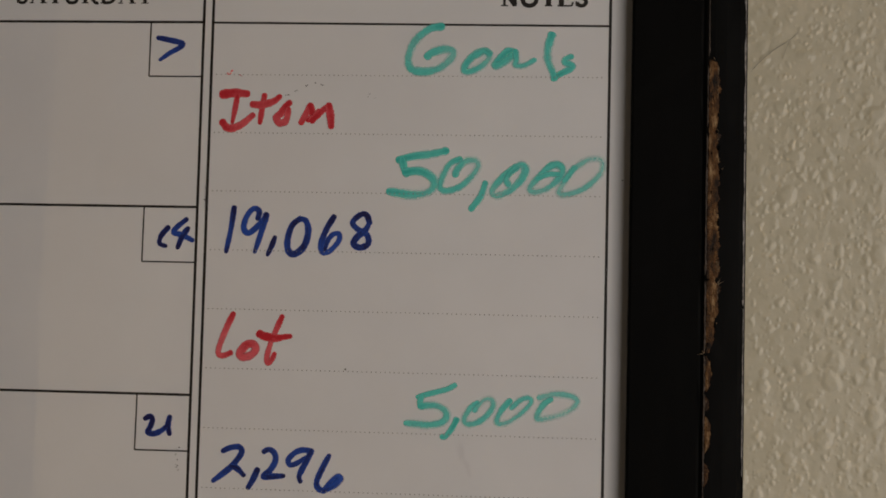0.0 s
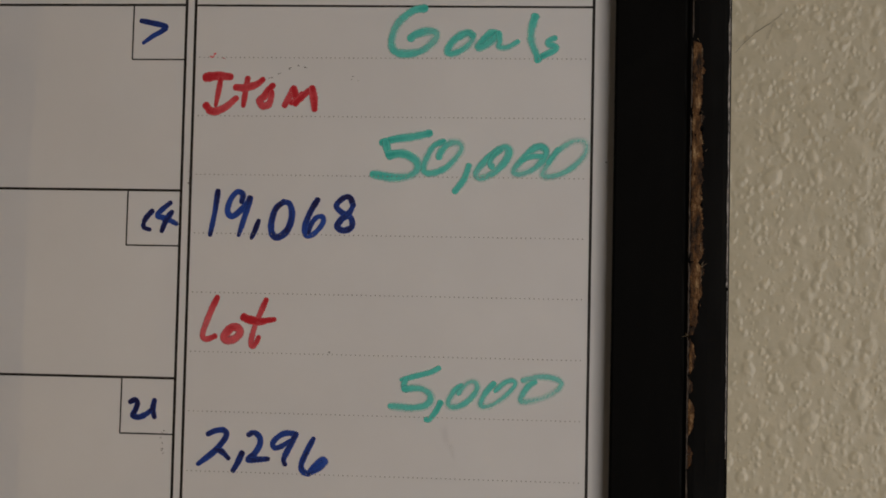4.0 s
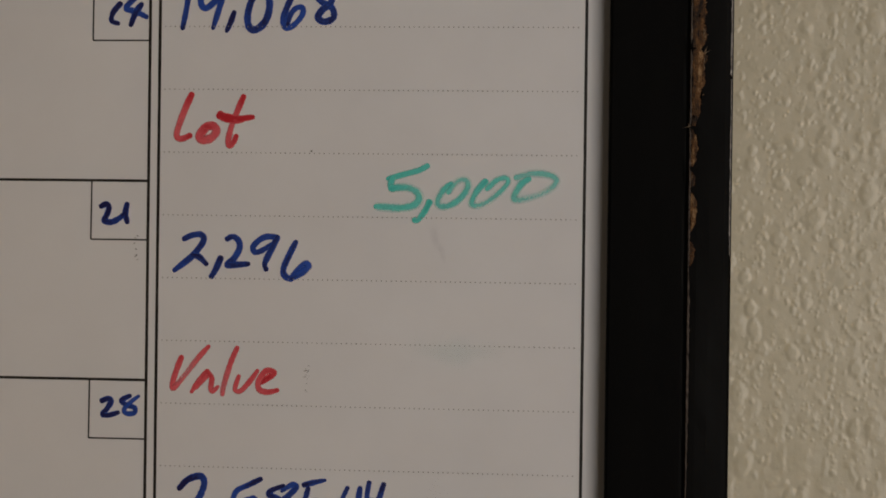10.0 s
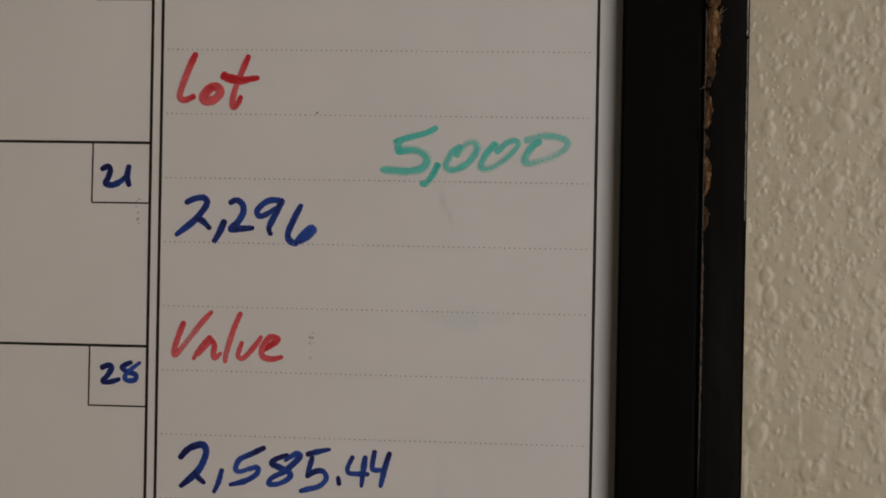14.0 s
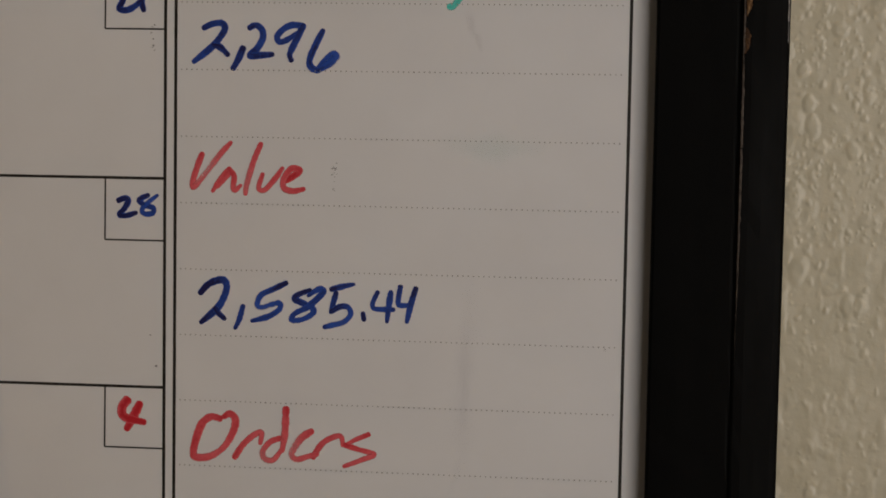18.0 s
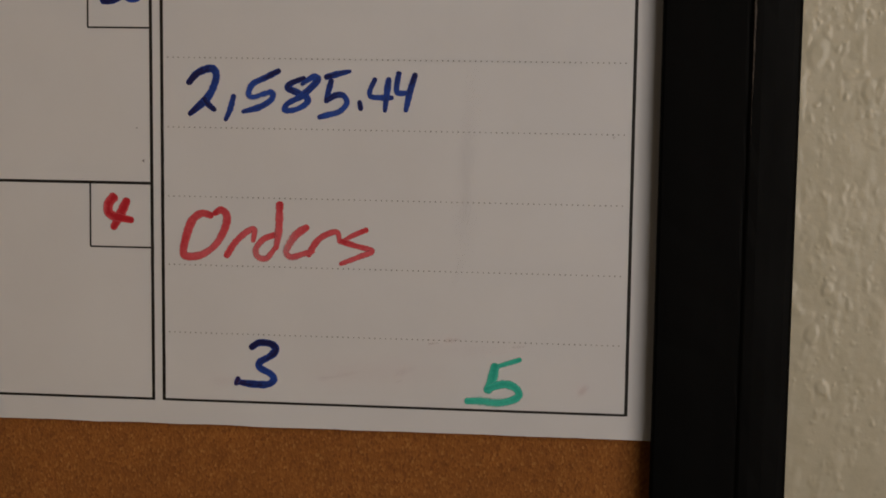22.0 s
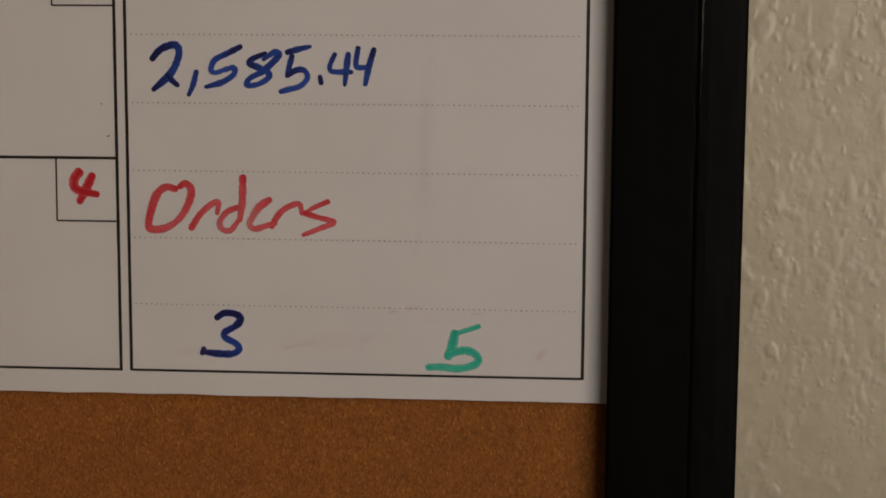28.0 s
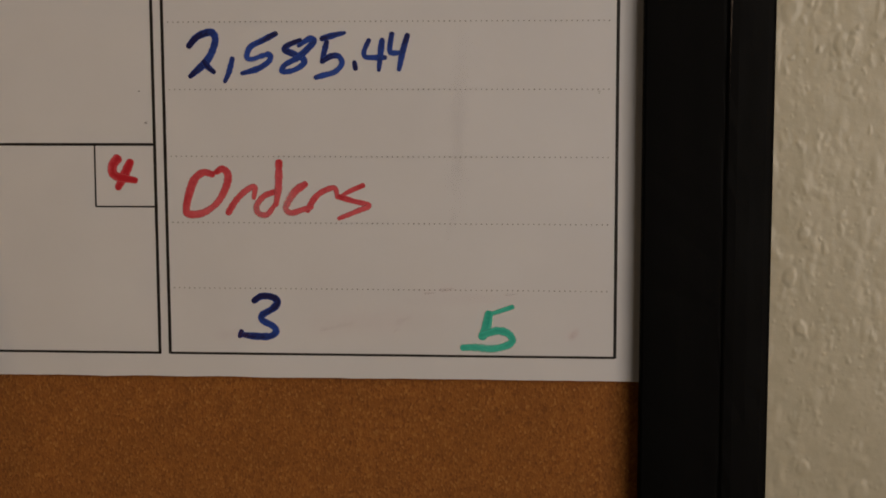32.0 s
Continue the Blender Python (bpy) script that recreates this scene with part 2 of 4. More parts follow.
# the largest blisters of the sprayed texture: x and height on the board's scale, and radius, in mm
BLISTERS_UPPER = ((182.5, 28.5, 2.7), (158.9, 6.6, 2.7), (163.6, 44.6, 1.5), (152.5, 43.3, 1.4), (180.1, 33.3, 1.4), (160.9, 16.8, 2.4), (156.9, 30.0, 2.1), (170.0, 49.9, 1.5),
                  (183.3, -9.1, 2.7), (177.9, -22.6, 1.9), (171.9, -37.5, 2.7), (170.8, -43.1, 2.7), (163.5, -39.2, 2.5), (153.0, -44.8, 2.1), (180.6, -37.9, 2.1), (184.6, -38.1, 2.2),
                  (182.1, -51.9, 2.8), (160.4, -49.6, 2.1), (165.9, -48.9, 1.5), (168.9, -58.5, 2.9), (159.9, -64.0, 2.2), (174.4, -65.0, 1.8))
BLISTERS_LOWER = ((181.3, -67.4, 1.8), (151.6, -73.5, 1.5), (153.2, -81.3, 1.8), (149.7, -85.8, 2.7), (154.2, -86.9, 2.1), (156.3, -91.4, 1.6), (163.7, -92.4, 1.9), (179.6, -95.9, 2.1),
                  (150.3, -102.9, 2.4), (179.3, -111.1, 1.8), (184.6, -110.9, 2.7), (151.8, -120.8, 2.7), (163.7, -129.2, 2.1), (166.1, -129.1, 1.8), (156.1, -174.3, 1.5), (153.1, -185.0, 1.9),
                  (157.3, -232.0, 1.8), (171.1, -237.8, 2.4), (155.9, -197.4, 1.7))


def build_hanging_wall():
    xs = axis(ROOM_L, 0.142, 0.206, ROOM_R, 0.00027)
    zs = axis(0.0, BZ - 0.270, BZ + 0.090, ROOM_H, 0.00027)
    gx, gz = np.meshgrid(xs, zs, indexing="ij")
    rise = np.zeros_like(gx)
    rng = np.random.default_rng(11)

    def splat(cx, cz, r, h, flat, uneven, tall=1.0, dimple=0.0):
        """One dab of sprayed texture: a low uneven dome with a rounded rim, drawn out downwards where it ran."""
        reach = r * 1.6 * tall
        a, b = np.searchsorted(xs, (cx - reach, cx + reach))
        c, d = np.searchsorted(zs, (cz - reach, cz + reach))
        dx, dz = gx[a:b, c:d] - cx, (gz[a:b, c:d] - cz) / tall
        turn, squash = rng.uniform(0, math.pi), 1.0 - rng.uniform(0, 0.35) * uneven
        u, v = dx * math.cos(turn) + dz * math.sin(turn), (-dx * math.sin(turn) + dz * math.cos(turn)) / squash
        ang = np.arctan2(v, u)
        edge = r * (1 + uneven * (0.18 * np.sin(2 * ang + rng.uniform(0, 6)) + 0.10 * np.sin(3 * ang + rng.uniform(0, 6)) + 0.05 * np.sin(5 * ang + rng.uniform(0, 6))))
        k = np.clip((1 - np.hypot(u, v) / edge) / flat, 0, 1)
        k = np.sin(k * math.pi / 2) ** 1.4
        k *= 1 - dimple * np.exp(-((np.hypot(u, v) / (0.5 * r)) ** 2))
        old = rise[a:b, c:d]
        rise[a:b, c:d] = np.maximum(old, h * k) + 0.35 * np.minimum(old, h * k)

    def splats(count, r_lo, r_hi, h_lo, h_hi, flat, uneven=1.0, lo=-0.269, hi=0.089, tall=1.0):
        for _ in range(count):
            r = r_lo + (r_hi - r_lo) * rng.random() ** 2.0
            splat(rng.uniform(0.143, 0.205), rng.uniform(BZ + lo, BZ + hi), r, rng.uniform(h_lo, h_hi) * (0.45 + 0.55 * r / r_hi), flat, uneven,
                  rng.uniform(1.0, tall), 0.55 if rng.random() < 0.12 else 0.0)

    splats(260, 0.0030, 0.0080, 0.00005, 0.00014, 1.0)                      # wide swells of the undercoat
    splats(1900, 0.0009, 0.0022, 0.00004, 0.00011, 1.0, 0.8, tall=1.5)      # faint lumps all over
    for x, z, r in BLISTERS_UPPER + BLISTERS_LOWER:
        splat(x / 1000, BZ + z / 1000, r / 900, rng.uniform(0.00022, 0.00032), 0.62, 0.45, 1.0 if z > -70 else 1.35)
    splats(420, 0.0009, 0.0020, 0.00014, 0.00030, 0.85, 0.7, -0.135, tall=1.3)   # dabs
    splats(2900, 0.0004, 0.0011, 0.00008, 0.00024, 0.9, 0.6, -0.115, tall=1.3)  # small beads
    splats(420, 0.0010, 0.0028, 0.00009, 0.00022, 1.0, 1.1, -0.269, -0.105, 2.2)   # drawn-out runs lower down
    splats(620, 0.0005, 0.0013, 0.00007, 0.00020, 1.0, 0.8, -0.269, -0.090, 1.7)
    splats(2000, 0.0003, 0.0006, 0.00004, 0.00010, 1.0, 0.6)
    fade = np.clip(np.minimum(np.minimum(gx - 0.142, 0.206 - gx), np.minimum(gz - (BZ - 0.270), BZ + 0.090 - gz)) / 0.001, 0, 1)
    gy = WALL_Y - rise * fade
    nx, nz = gx.shape
    verts = np.stack([gx, gy, gz], -1).reshape(-1, 3)
    k = (np.arange(nx - 1)[:, None] * nz + np.arange(nz - 1)[None]).ravel()
    faces = np.stack([k, k + nz, k + nz + 1, k + 1], 1)
    base = len(verts)
    back = [(ROOM_L, WALL_Y + 0.12, 0), (ROOM_R, WALL_Y + 0.12, 0), (ROOM_R, WALL_Y + 0.12, ROOM_H), (ROOM_L, WALL_Y + 0.12, ROOM_H)]
    me = bpy.data.meshes.new("wall_north")
    me.from_pydata(verts.tolist() + back, [], faces.tolist() + [(base + 3, base + 2, base + 1, base)])
    me.materials.append(WALL_PAINT)
    me.shade_smooth()
    return tagged(new("wall_north", me), "beige painted wall with sprayed orange-peel texture", "wall", kind="structure")


hanging_wall = build_hanging_wall()


# dark grit caught in the paint
def grit(x, z, r, seed):
    rng = np.random.default_rng(seed)
    bm = bmesh.new()
    bmesh.ops.create_icosphere(bm, subdivisions=2, radius=r)
    for v in bm.verts:
        v.co *= rng.uniform(0.75, 1.2)
        v.co.y *= 0.5
        v.co += Vector((x, WALL_Y * 1000 - 0.25, z))
        v.co = P(*v.co)
    part("grit_speck", bm, WORN_GLINT_GRIT, hanging_wall, "dark brown speck of grit in the paint")


for k, (x, z, r) in enumerate(((193.2, 15.9, 0.32), (196.0, 6.9, 0.28))):
    grit(x, z, r, 500 + k)


# ---- the rest of the room, plain, out of view ----
def structure(name, dims, mat, label, category):
    return tagged(box_object(name, dims, mat), label, category, kind="structure")


structure("floor", (ROOM_L - 0.12, ROOM_B - 0.12, -0.1, ROOM_R + 0.12, WALL_Y + 0.12, -0.0), FLOOR, "brown carpeted floor of the room", "floor")
structure("ceiling", (ROOM_L - 0.12, ROOM_B - 0.12, ROOM_H + 0.002, ROOM_R + 0.12, WALL_Y + 0.12, ROOM_H + 0.1), CEIL, "off-white painted ceiling", "ceiling")
structure("wall_west", (ROOM_L - 0.12, ROOM_B, 0.002, ROOM_L - 0.002, WALL_Y + 0.12, ROOM_H), ROOM_PAINT, "plain beige painted wall", "wall")
structure("wall_south", (ROOM_L - 0.12, ROOM_B - 0.12, 0.002, ROOM_R + 0.12, ROOM_B - 0.002, ROOM_H), ROOM_PAINT, "plain beige painted wall", "wall")


def build_east_wall():
    y0, y1, z0, z1 = WIN
    bm = bmesh.new()
    for d in ((ROOM_B, 0.002, WALL_Y + 0.12, z0), (ROOM_B, z1, WALL_Y + 0.12, ROOM_H), (ROOM_B, z0, y0, z1), (y1, z0, WALL_Y + 0.12, z1)):
        piece = box(ROOM_R + 0.002, d[0], d[1], ROOM_R + 0.12, d[2], d[3])
        me = bpy.data.meshes.new("tmp")
        piece.to_mesh(me)
        piece.free()
        bm.from_mesh(me)
        bpy.data.meshes.remove(me)
    me = bpy.data.meshes.new("wall_east")
    bm.to_mesh(me)
    bm.free()
    me.materials.append(ROOM_PAINT)
    tagged(new("wall_east", me), "plain beige painted wall, out of view, with an assumed window opening", "wall", kind="structure")
    # assumed window, out of view, sized and placed for the side light
    win = tagged(new("window_1"), "assumed white framed window, out of view, added for light from the right", "window", kind="structure")
    win.location = (ROOM_R + 0.06, (y0 + y1) / 2, z0)
    w, h = (y1 - y0) / 2, z1 - z0
    for d in ((-0.03, -w, 0, 0.03, -w + 0.05, h), (-0.03, w - 0.05, 0, 0.03, w, h), (-0.03, -w + 0.05, 0, 0.03, w - 0.05, 0.05), (-0.03, -w + 0.05, h - 0.05, 0.03, w - 0.05, h)):
        part("window_frame", box(*d, 0.004), TRIM, win)
    pane = part("pane", box(-0.003, -w + 0.05, 0.05, 0.003, w - 0.05, h - 0.05), GLASS, win)
    pane.visible_shadow = False


build_east_wall()

# ---- the board ----
INNER, OUTER, LEFT_IN, TOP_IN, BOTTOM_IN = 116.3, 147.0, -392.0, 92.0, -330.0   # sight edge and outer edge of the frame
SHEET_END = -209.2                                                            # lower edge of the whiteboard sheet
WEEKS = (50.8, -0.08, -50.88, -101.68, -152.48)
GRID_END, NOTES_L, NOTES_R, BOX_W, BOX_H = -203.4, 2.75, 110.86, 14.55, 15.05

board = tagged(new("combination_board"), "black framed dry-erase month planner with cork strip hanging on beige wall", "board")
board.location = (0, 0, BZ)


def wavy_sheet(name, x0, x1, z0, z1, y, thick, mat, wave, label):
    """A sheet whose lower or upper cut edge is slightly uneven."""
    n = 420
    xs = np.linspace(x0, x1, n)
    rng = np.random.default_rng(5)
    rough = np.convolve(rng.normal(0, 1, n + 8), np.ones(9) / 9, "valid")
    low = z0 + wave * (0.35 * np.sin(xs / 37.0) + rough)
    verts = [P(x, y, b) for x, b in zip(xs, low)] + [P(x, y, z1) for x in xs]
    verts += [P(x, y + thick, b) for x, b in zip(xs, low)] + [P(x, y + thick, z1) for x in xs]
    faces = []
    for i in range(n - 1):
        faces += [(i, i + 1, n + i + 1, n + i), (2 * n + i, 3 * n + i, 3 * n + i + 1, 2 * n + i + 1), (i, 2 * n + i, 2 * n + i + 1, i + 1), (n + i, n + i + 1, 3 * n + i + 1, 3 * n + i)]
    faces += [(0, n, 3 * n, 2 * n), (n - 1, 3 * n - 1, 4 * n - 1, 2 * n - 1)]
    return attach(new(name, mesh_from(name, verts, faces, mat)), board, label)


sheet = wavy_sheet("whiteboard_sheet", LEFT_IN - 3, INNER + 3, SHEET_END, TOP_IN + 3, 0.0, 1.5, WHITE, 0.16, "white dry-erase sheet with printed month grid")
part("cork_panel", box(*P(LEFT_IN - 3, 1.55, BOTTOM_IN - 3), *P(INNER + 3, 4.0, SHEET_END + 14)), CORK, board, "brown fine-grained cork strip")
part("backing_panel", box(*P(LEFT_IN - 6, 4.05, BOTTOM_IN - 6), *P(INNER + 6, 6.5, TOP_IN + 6)), RAW, board, "brown fibreboard backing")

# frame moulding: distance out from the sight edge, and height (minus: towards the room)
PROFILE = ((0.3, 4.0), (0.35, -4.3), (0.55, -4.6), (1.0, -4.8), (9.0, -4.72), (18.4, -4.52), (18.9, -4.48), (19.15, -4.5), (19.35, -4.64), (19.6, -4.88), (20.0, -5.0), (22.0, -4.95),
           (25.0, -4.6), (28.6, -4.05), (29.8, -3.65), (30.4, -3.1), (30.6, -2.2), (30.6, 9.3), (6.5, 9.3), (6.5, 4.0))


def rail(name, side):
    n = 90
    verts, faces, m = [], [], len(PROFILE)
    rng = np.random.default_rng(3)
    for i in range(n + 1):
        s = i / n
        for d, y in PROFILE:
            jitter = 0.03 * rng.normal() if y < -2.5 else 0.0
            if side in "lr":
                z = (BOTTOM_IN - d) + s * ((TOP_IN + d) - (BOTTOM_IN - d))
                x = INNER + d if side == "r" else LEFT_IN - d
            else:
                x = (LEFT_IN - d) + s * ((INNER + d) - (LEFT_IN - d))
                z = TOP_IN + d if side == "t" else BOTTOM_IN - d
            verts.append(P(x, y + jitter, z))
    for i in range(n):
        for k in range(m):
            a, b = i * m + k, i * m + (k + 1) % m
            q = (a, b, b + m, a + m)
            faces.append(q if side in "lb" else q[::-1])
    faces += [tuple(range(m)), tuple(range(n * m, n * m + m))]
    return attach(new(name, mesh_from(name, verts, faces, BLACK)), board, "black painted wooden frame rail")


east_rail = rail("frame_rail", "r")
for side in "ltb":
    rail("frame_rail", side)


# chipped paint on the ridge of the frame, bare fibreboard showing
def ridge_patch(outline, left, seed, mat=RAW):
    """A chipped patch or painted pale glint: (height, width) pairs from its upper to its lower end."""
    rng = np.random.default_rng(seed)
    zs, ws = zip(*outline)
    n = max(10, int((zs[0] - zs[-1]) / 0.2))
    z = np.linspace(zs[0], zs[-1], n)
    rl, rr = (np.convolve(rng.normal(0, 1, n + 10), np.ones(5) / 5, "valid")[:n] + 0.2 * rng.normal(0, 1, n) for _ in "ab")
    w = np.interp(-z, [-v for v in zs], ws) * 0.86 * (1 + 0.16 * rr)
    a = left + (0.14 if mat is RAW else 0.05) * rl
    cols = 9
    verts, faces = [], []
    for i in range(n):
        for k in range(cols):
            x = a[i] + max(w[i], 0.05) * k / (cols - 1)
            y = np.interp(x - INNER, (19.15, 19.35, 19.6, 20.0, 22.0, 25.0, 28.6), (-4.45, -4.6, -4.95, -5.09, -5.04, -4.70, -4.15))
            lift = 0.0 if k in (0, cols - 1) else 0.22 * rng.random() ** 2 + 0.02
            verts.append(P(x, y - lift, z[i]))
    for i in range(n - 1):
        for k in range(cols - 1):
            q = i * cols + k
            faces.append((q, q + cols, q + cols + 1, q + 1))
    return attach(new("paint_chip_and_glint", mesh_from("paint_chip_and_glint", verts, faces, mat)), east_rail, "bare brown fibreboard where black paint has chipped" if mat is RAW else "pale painted glint at the edge of chipped paint" if mat is PALE else "thin pale worn line on the ridge with its highlight painted in")


CHIPS = (
    (((40.3, 0.3), (39.6, 2.6), (34, 3.2), (27, 2.9), (22, 2.2), (20.5, 3.3), (17, 2.4), (12, 3.2)), 136.85),
    (((12.4, 3.0), (8, 3.5), (-2, 3.0), (-6, 3.6), (-16.5, 3.4), (-17.6, 2.2), (-19, 3.8), (-26, 3.1), (-33, 2.2), (-36.3, 0.9)), 136.75),
    (((-37.2, 0.3), (-38.5, 1.3), (-42, 1.8), (-45.4, 1.1), (-46.3, 0.4)), 136.7),
    (((-47.4, 0.3), (-48.6, 1.1), (-50.4, 1.2), (-51.3, 0.4)), 136.7),
    (((-52.7, 0.4), (-54.4, 1.6), (-57.6, 1.7), (-60.4, 1.1), (-62.2, 0.3)), 136.65),
    (((-64.7, 0.4), (-66.4, 1.5), (-69.0, 1.4), (-70.6, 0.3)), 136.6),
    # thin worn ridge line below, with its highlight put into the colour
    (((-71.0, 0.3), (-80.0, 0.62), (-92.0, 0.62)), 136.2),
    (((-92.2, 0.6), (-104.0, 0.6), (-122.0, 0.4)), 136.2),
    (((-121.0, 0.4), (-132.0, 0.2), (-142.0, 0.05)), 136.2),
)
for k, (outline, left) in enumerate(CHIPS):
    ridge_patch(outline, left, 40 + k, RAW if k < 6 else WORN_GLINT_GRIT)
# pale left edge of the ridge, its highlight put into the colour, and the worn ridge above the chips
for k, (z0, z1, x, w) in enumerate(((76.0, 41.0, 136.6, 0.40), (39.2, 22.5, 136.35, 0.46), (21.0, 12.2, 136.3, 0.5), (12.6, -16.4, 136.2, 0.55), (-17.5, -36.4, 136.2, 0.55), (-36.8, -47.0, 136.2, 0.55), (-46.4, -71.4, 136.2, 0.55))):
    ridge_patch(((z0, 0.05), (z0 - 1.5, w), ((z0 + z1) / 2, w * 0.7), (z1 + 1.5, w), (z1, 0.05)), x, 60 + k, WORN_GLINT_GRIT)


# painted glints where the ragged chip edges catch the light
for k, (z0, z1, x, w) in enumerate(((38.8, 30.0, 138.95, 0.40), (22.2, 18.6, 139.0, 0.45), (16.0, 12.8, 138.7, 0.35), (2.0, -1.6, 138.9, 0.35), (-12.0, -16.2, 139.15, 0.5), (-19.4, -23.0, 139.4, 0.35), (-39.4, -41.0, 136.35, 0.5), (-47.8, -49.4, 136.9, 0.3), (-53.2, -56.2, 137.3, 0.4))):
    ridge_patch(((z0, 0.05), (z0 - 0.6, w), ((z0 + z1) / 2, w * 0.55), (z1 + 0.6, w), (z1, 0.05)), x, 90 + k, PALE)


# flakes of black paint still clinging to the bare strip, and a few curled splinters
def flake(x, z, w, h, lift, seed):
    rng = np.random.default_rng(seed)
    n = 9
    ring = [(x + w * math.cos(6.283 * k / n) * rng.uniform(0.6, 1.2), z + h * math.sin(6.283 * k / n) * rng.uniform(0.6, 1.2)) for k in range(n)]
    verts = [P(a, -5.12 - lift * rng.random(), d) for a, d in ring] + [P(x, -5.25 - lift, z)] + [P(a, -4.9, d) for a, d in ring]
    faces = [(k, (k + 1) % n, n) for k in range(n)] + [(k, n + 1 + k, n + 1 + (k + 1) % n, (k + 1) % n) for k in range(n)]
    attach(new("paint_flake", mesh_from("paint_flake", verts, faces, BLACK)), east_rail, "loose flake of black paint")


for k, (x, z, w, h) in enumerate(((138.9, 21.3, 0.5, 0.5), (139.6, 16.8, 0.5, 1.0), (137.6, 15.6, 0.25, 0.5), (139.8, 10.6, 0.4, 0.7), (137.0, -17.4, 0.7, 0.45), (139.5, -2.6, 0.4, 0.8),
                                  (136.7, -25.0, 0.25, 0.8), (139.0, -29.0, 0.4, 1.2), (137.2, -34.0, 0.3, 0.5), (137.6, 5.5, 0.2, 0.4), (138.2, -9.5, 0.22, 0.5), (137.9, 30.5, 0.2, 0.6))):
    flake(x, z, w, h, 0.15, 300 + k)
for x0, z0, x1, z1 in ((136.5, -36.3, 134.5, -36.9), (136.3, -36.5, 135.6, -35.6), (136.6, -13.4, 135.8, -14.6), (137.9, 41.0, 138.3, 40.0), (139.6, -18.6, 141.2, -17.6), (139.6, -18.2, 140.3, -16.8), (139.5, -14.6, 140.6, -13.8), (139.4, -13.9, 139.8, -12.6), (140.2, 11.4, 140.8, 12.0)):
    d = math.hypot(x1 - x0, z1 - z0)
    px, pz = -(z1 - z0) / d * 0.14, (x1 - x0) / d * 0.14
    v = [P(x0 + px, -5.0, z0 + pz), P(x0 - px, -5.0, z0 - pz), P(x1, -5.5, z1), P(x0, -5.25, z0)]
    attach(new("splinter", mesh_from("splinter", v, ((0, 2, 3), (1, 3, 2), (0, 1, 2), (0, 3, 1)), PALE)), east_rail, "thin raised wood splinter")

# thin pale grey line of uneven width along the outer corner of the frame
def corner_line(z0, z1, width, seed):
    rng = np.random.default_rng(seed)
    n = int((z0 - z1) / 0.5)
    w = width * np.clip(0.62 + 0.6 * np.convolve(rng.normal(0, 1, n + 10), np.ones(7) / 7, "valid")[:n], 0.22, 1)
    w[0] = w[-1] = 0.02
    verts, faces = [], []
    for i in range(n):
        z = z0 + (z1 - z0) * i / (n - 1)
        verts += [P(INNER + 30.12 - w[i], -3.5 - 0.75 * w[i], z), P(INNER + 30.18, -3.46, z)]
    for i in range(n - 1):
        faces.append((2 * i, 2 * i + 2, 2 * i + 3, 2 * i + 1))
    attach(new("corner_edge_line", mesh_from("corner_edge_line", verts, faces, CORNER_GREY)), east_rail, "thin uneven grey line on frame corner")


corner_line(74.0, -24.0, 0.42, 81)
corner_line(-24.6, -68.0, 0.28, 82)

# ---- printing ----
def line(name, x0, z0, x1, z1, w, mat=PRINT):
    """A printed rule of width w from (x0, z0) to (x1, z1), with slightly ragged edges."""
    n = max(2, int(math.hypot(x1 - x0, z1 - z0) / 3))
    rng = np.random.default_rng(int(abs(x0 * 7 + z0 * 13 + x1 * 3)) + 1)
    ux, uz = (x1 - x0), (z1 - z0)
    d = math.hypot(ux, uz)
    px, pz = -uz / d, ux / d
    verts, faces = [], []
    for i in range(n + 1):
        a, b = w / 2 * (1 + 0.03 * rng.normal()), w / 2 * (1 + 0.03 * rng.normal())
        x, z = x0 + ux * i / n, z0 + uz * i / n
        verts += [P(x + px * a, -0.04, z + pz * a), P(x - px * b, -0.04, z - pz * b)]
    for i in range(n):
        faces.append((2 * i, 2 * i + 1, 2 * i + 3, 2 * i + 2))
    return attach(new(name, mesh_from(name, verts, faces, mat)), sheet)


for z in WEEKS:
    line("printed_rule", LEFT_IN + 4, z, -0.05, z, 0.68)
    line("printed_rule", -BOX_W, z - 0.25, -BOX_W - 0.1, z - BOX_H, 0.40)
    line("printed_rule", -BOX_W - 0.1, z - BOX_H, -0.05, z - BOX_H, 0.40)
line("printed_rule", LEFT_IN + 4, GRID_END, 0.45, GRID_END, 0.60)
line("printed_rule", 0.2, 64.0, 0.2, GRID_END - 0.2, 0.76)
line("printed_rule", NOTES_L, 64.0, NOTES_L, GRID_END - 0.2, 0.76)
line("printed_rule", NOTES_R, 64.0, NOTES_R, GRID_END - 0.2, 0.76)
line("printed_rule", NOTES_L + 0.25, 50.7, NOTES_R - 0.25, 50.2, 0.58)
line("printed_rule", NOTES_L + 0.25, GRID_END, NOTES_R - 0.25, GRID_END, 0.58)


def dotted(z, seed):
    rng = np.random.default_rng(seed)
    verts, faces = [], []
    for i in range(86):
        x = NOTES_L + 1.5 + 1.245 * i
        if x > NOTES_R - 2.0:
            break
        r, k = 0.165 * rng.uniform(0.88, 1.1), len(verts)
        verts += [P(x + r * math.cos(t * math.pi / 4), -0.22, z + 0.07 - 0.0009 * x + r * math.sin(t * math.pi / 4)) for t in range(8)]
        faces.append(tuple(range(k, k + 8)))
    attach(new("dotted_line", mesh_from("dotted_line", verts, faces, DOTS)), sheet, "fine grey dotted writing line")


for k in range(15):
    dotted(36.3 - 15.972 * k, k)


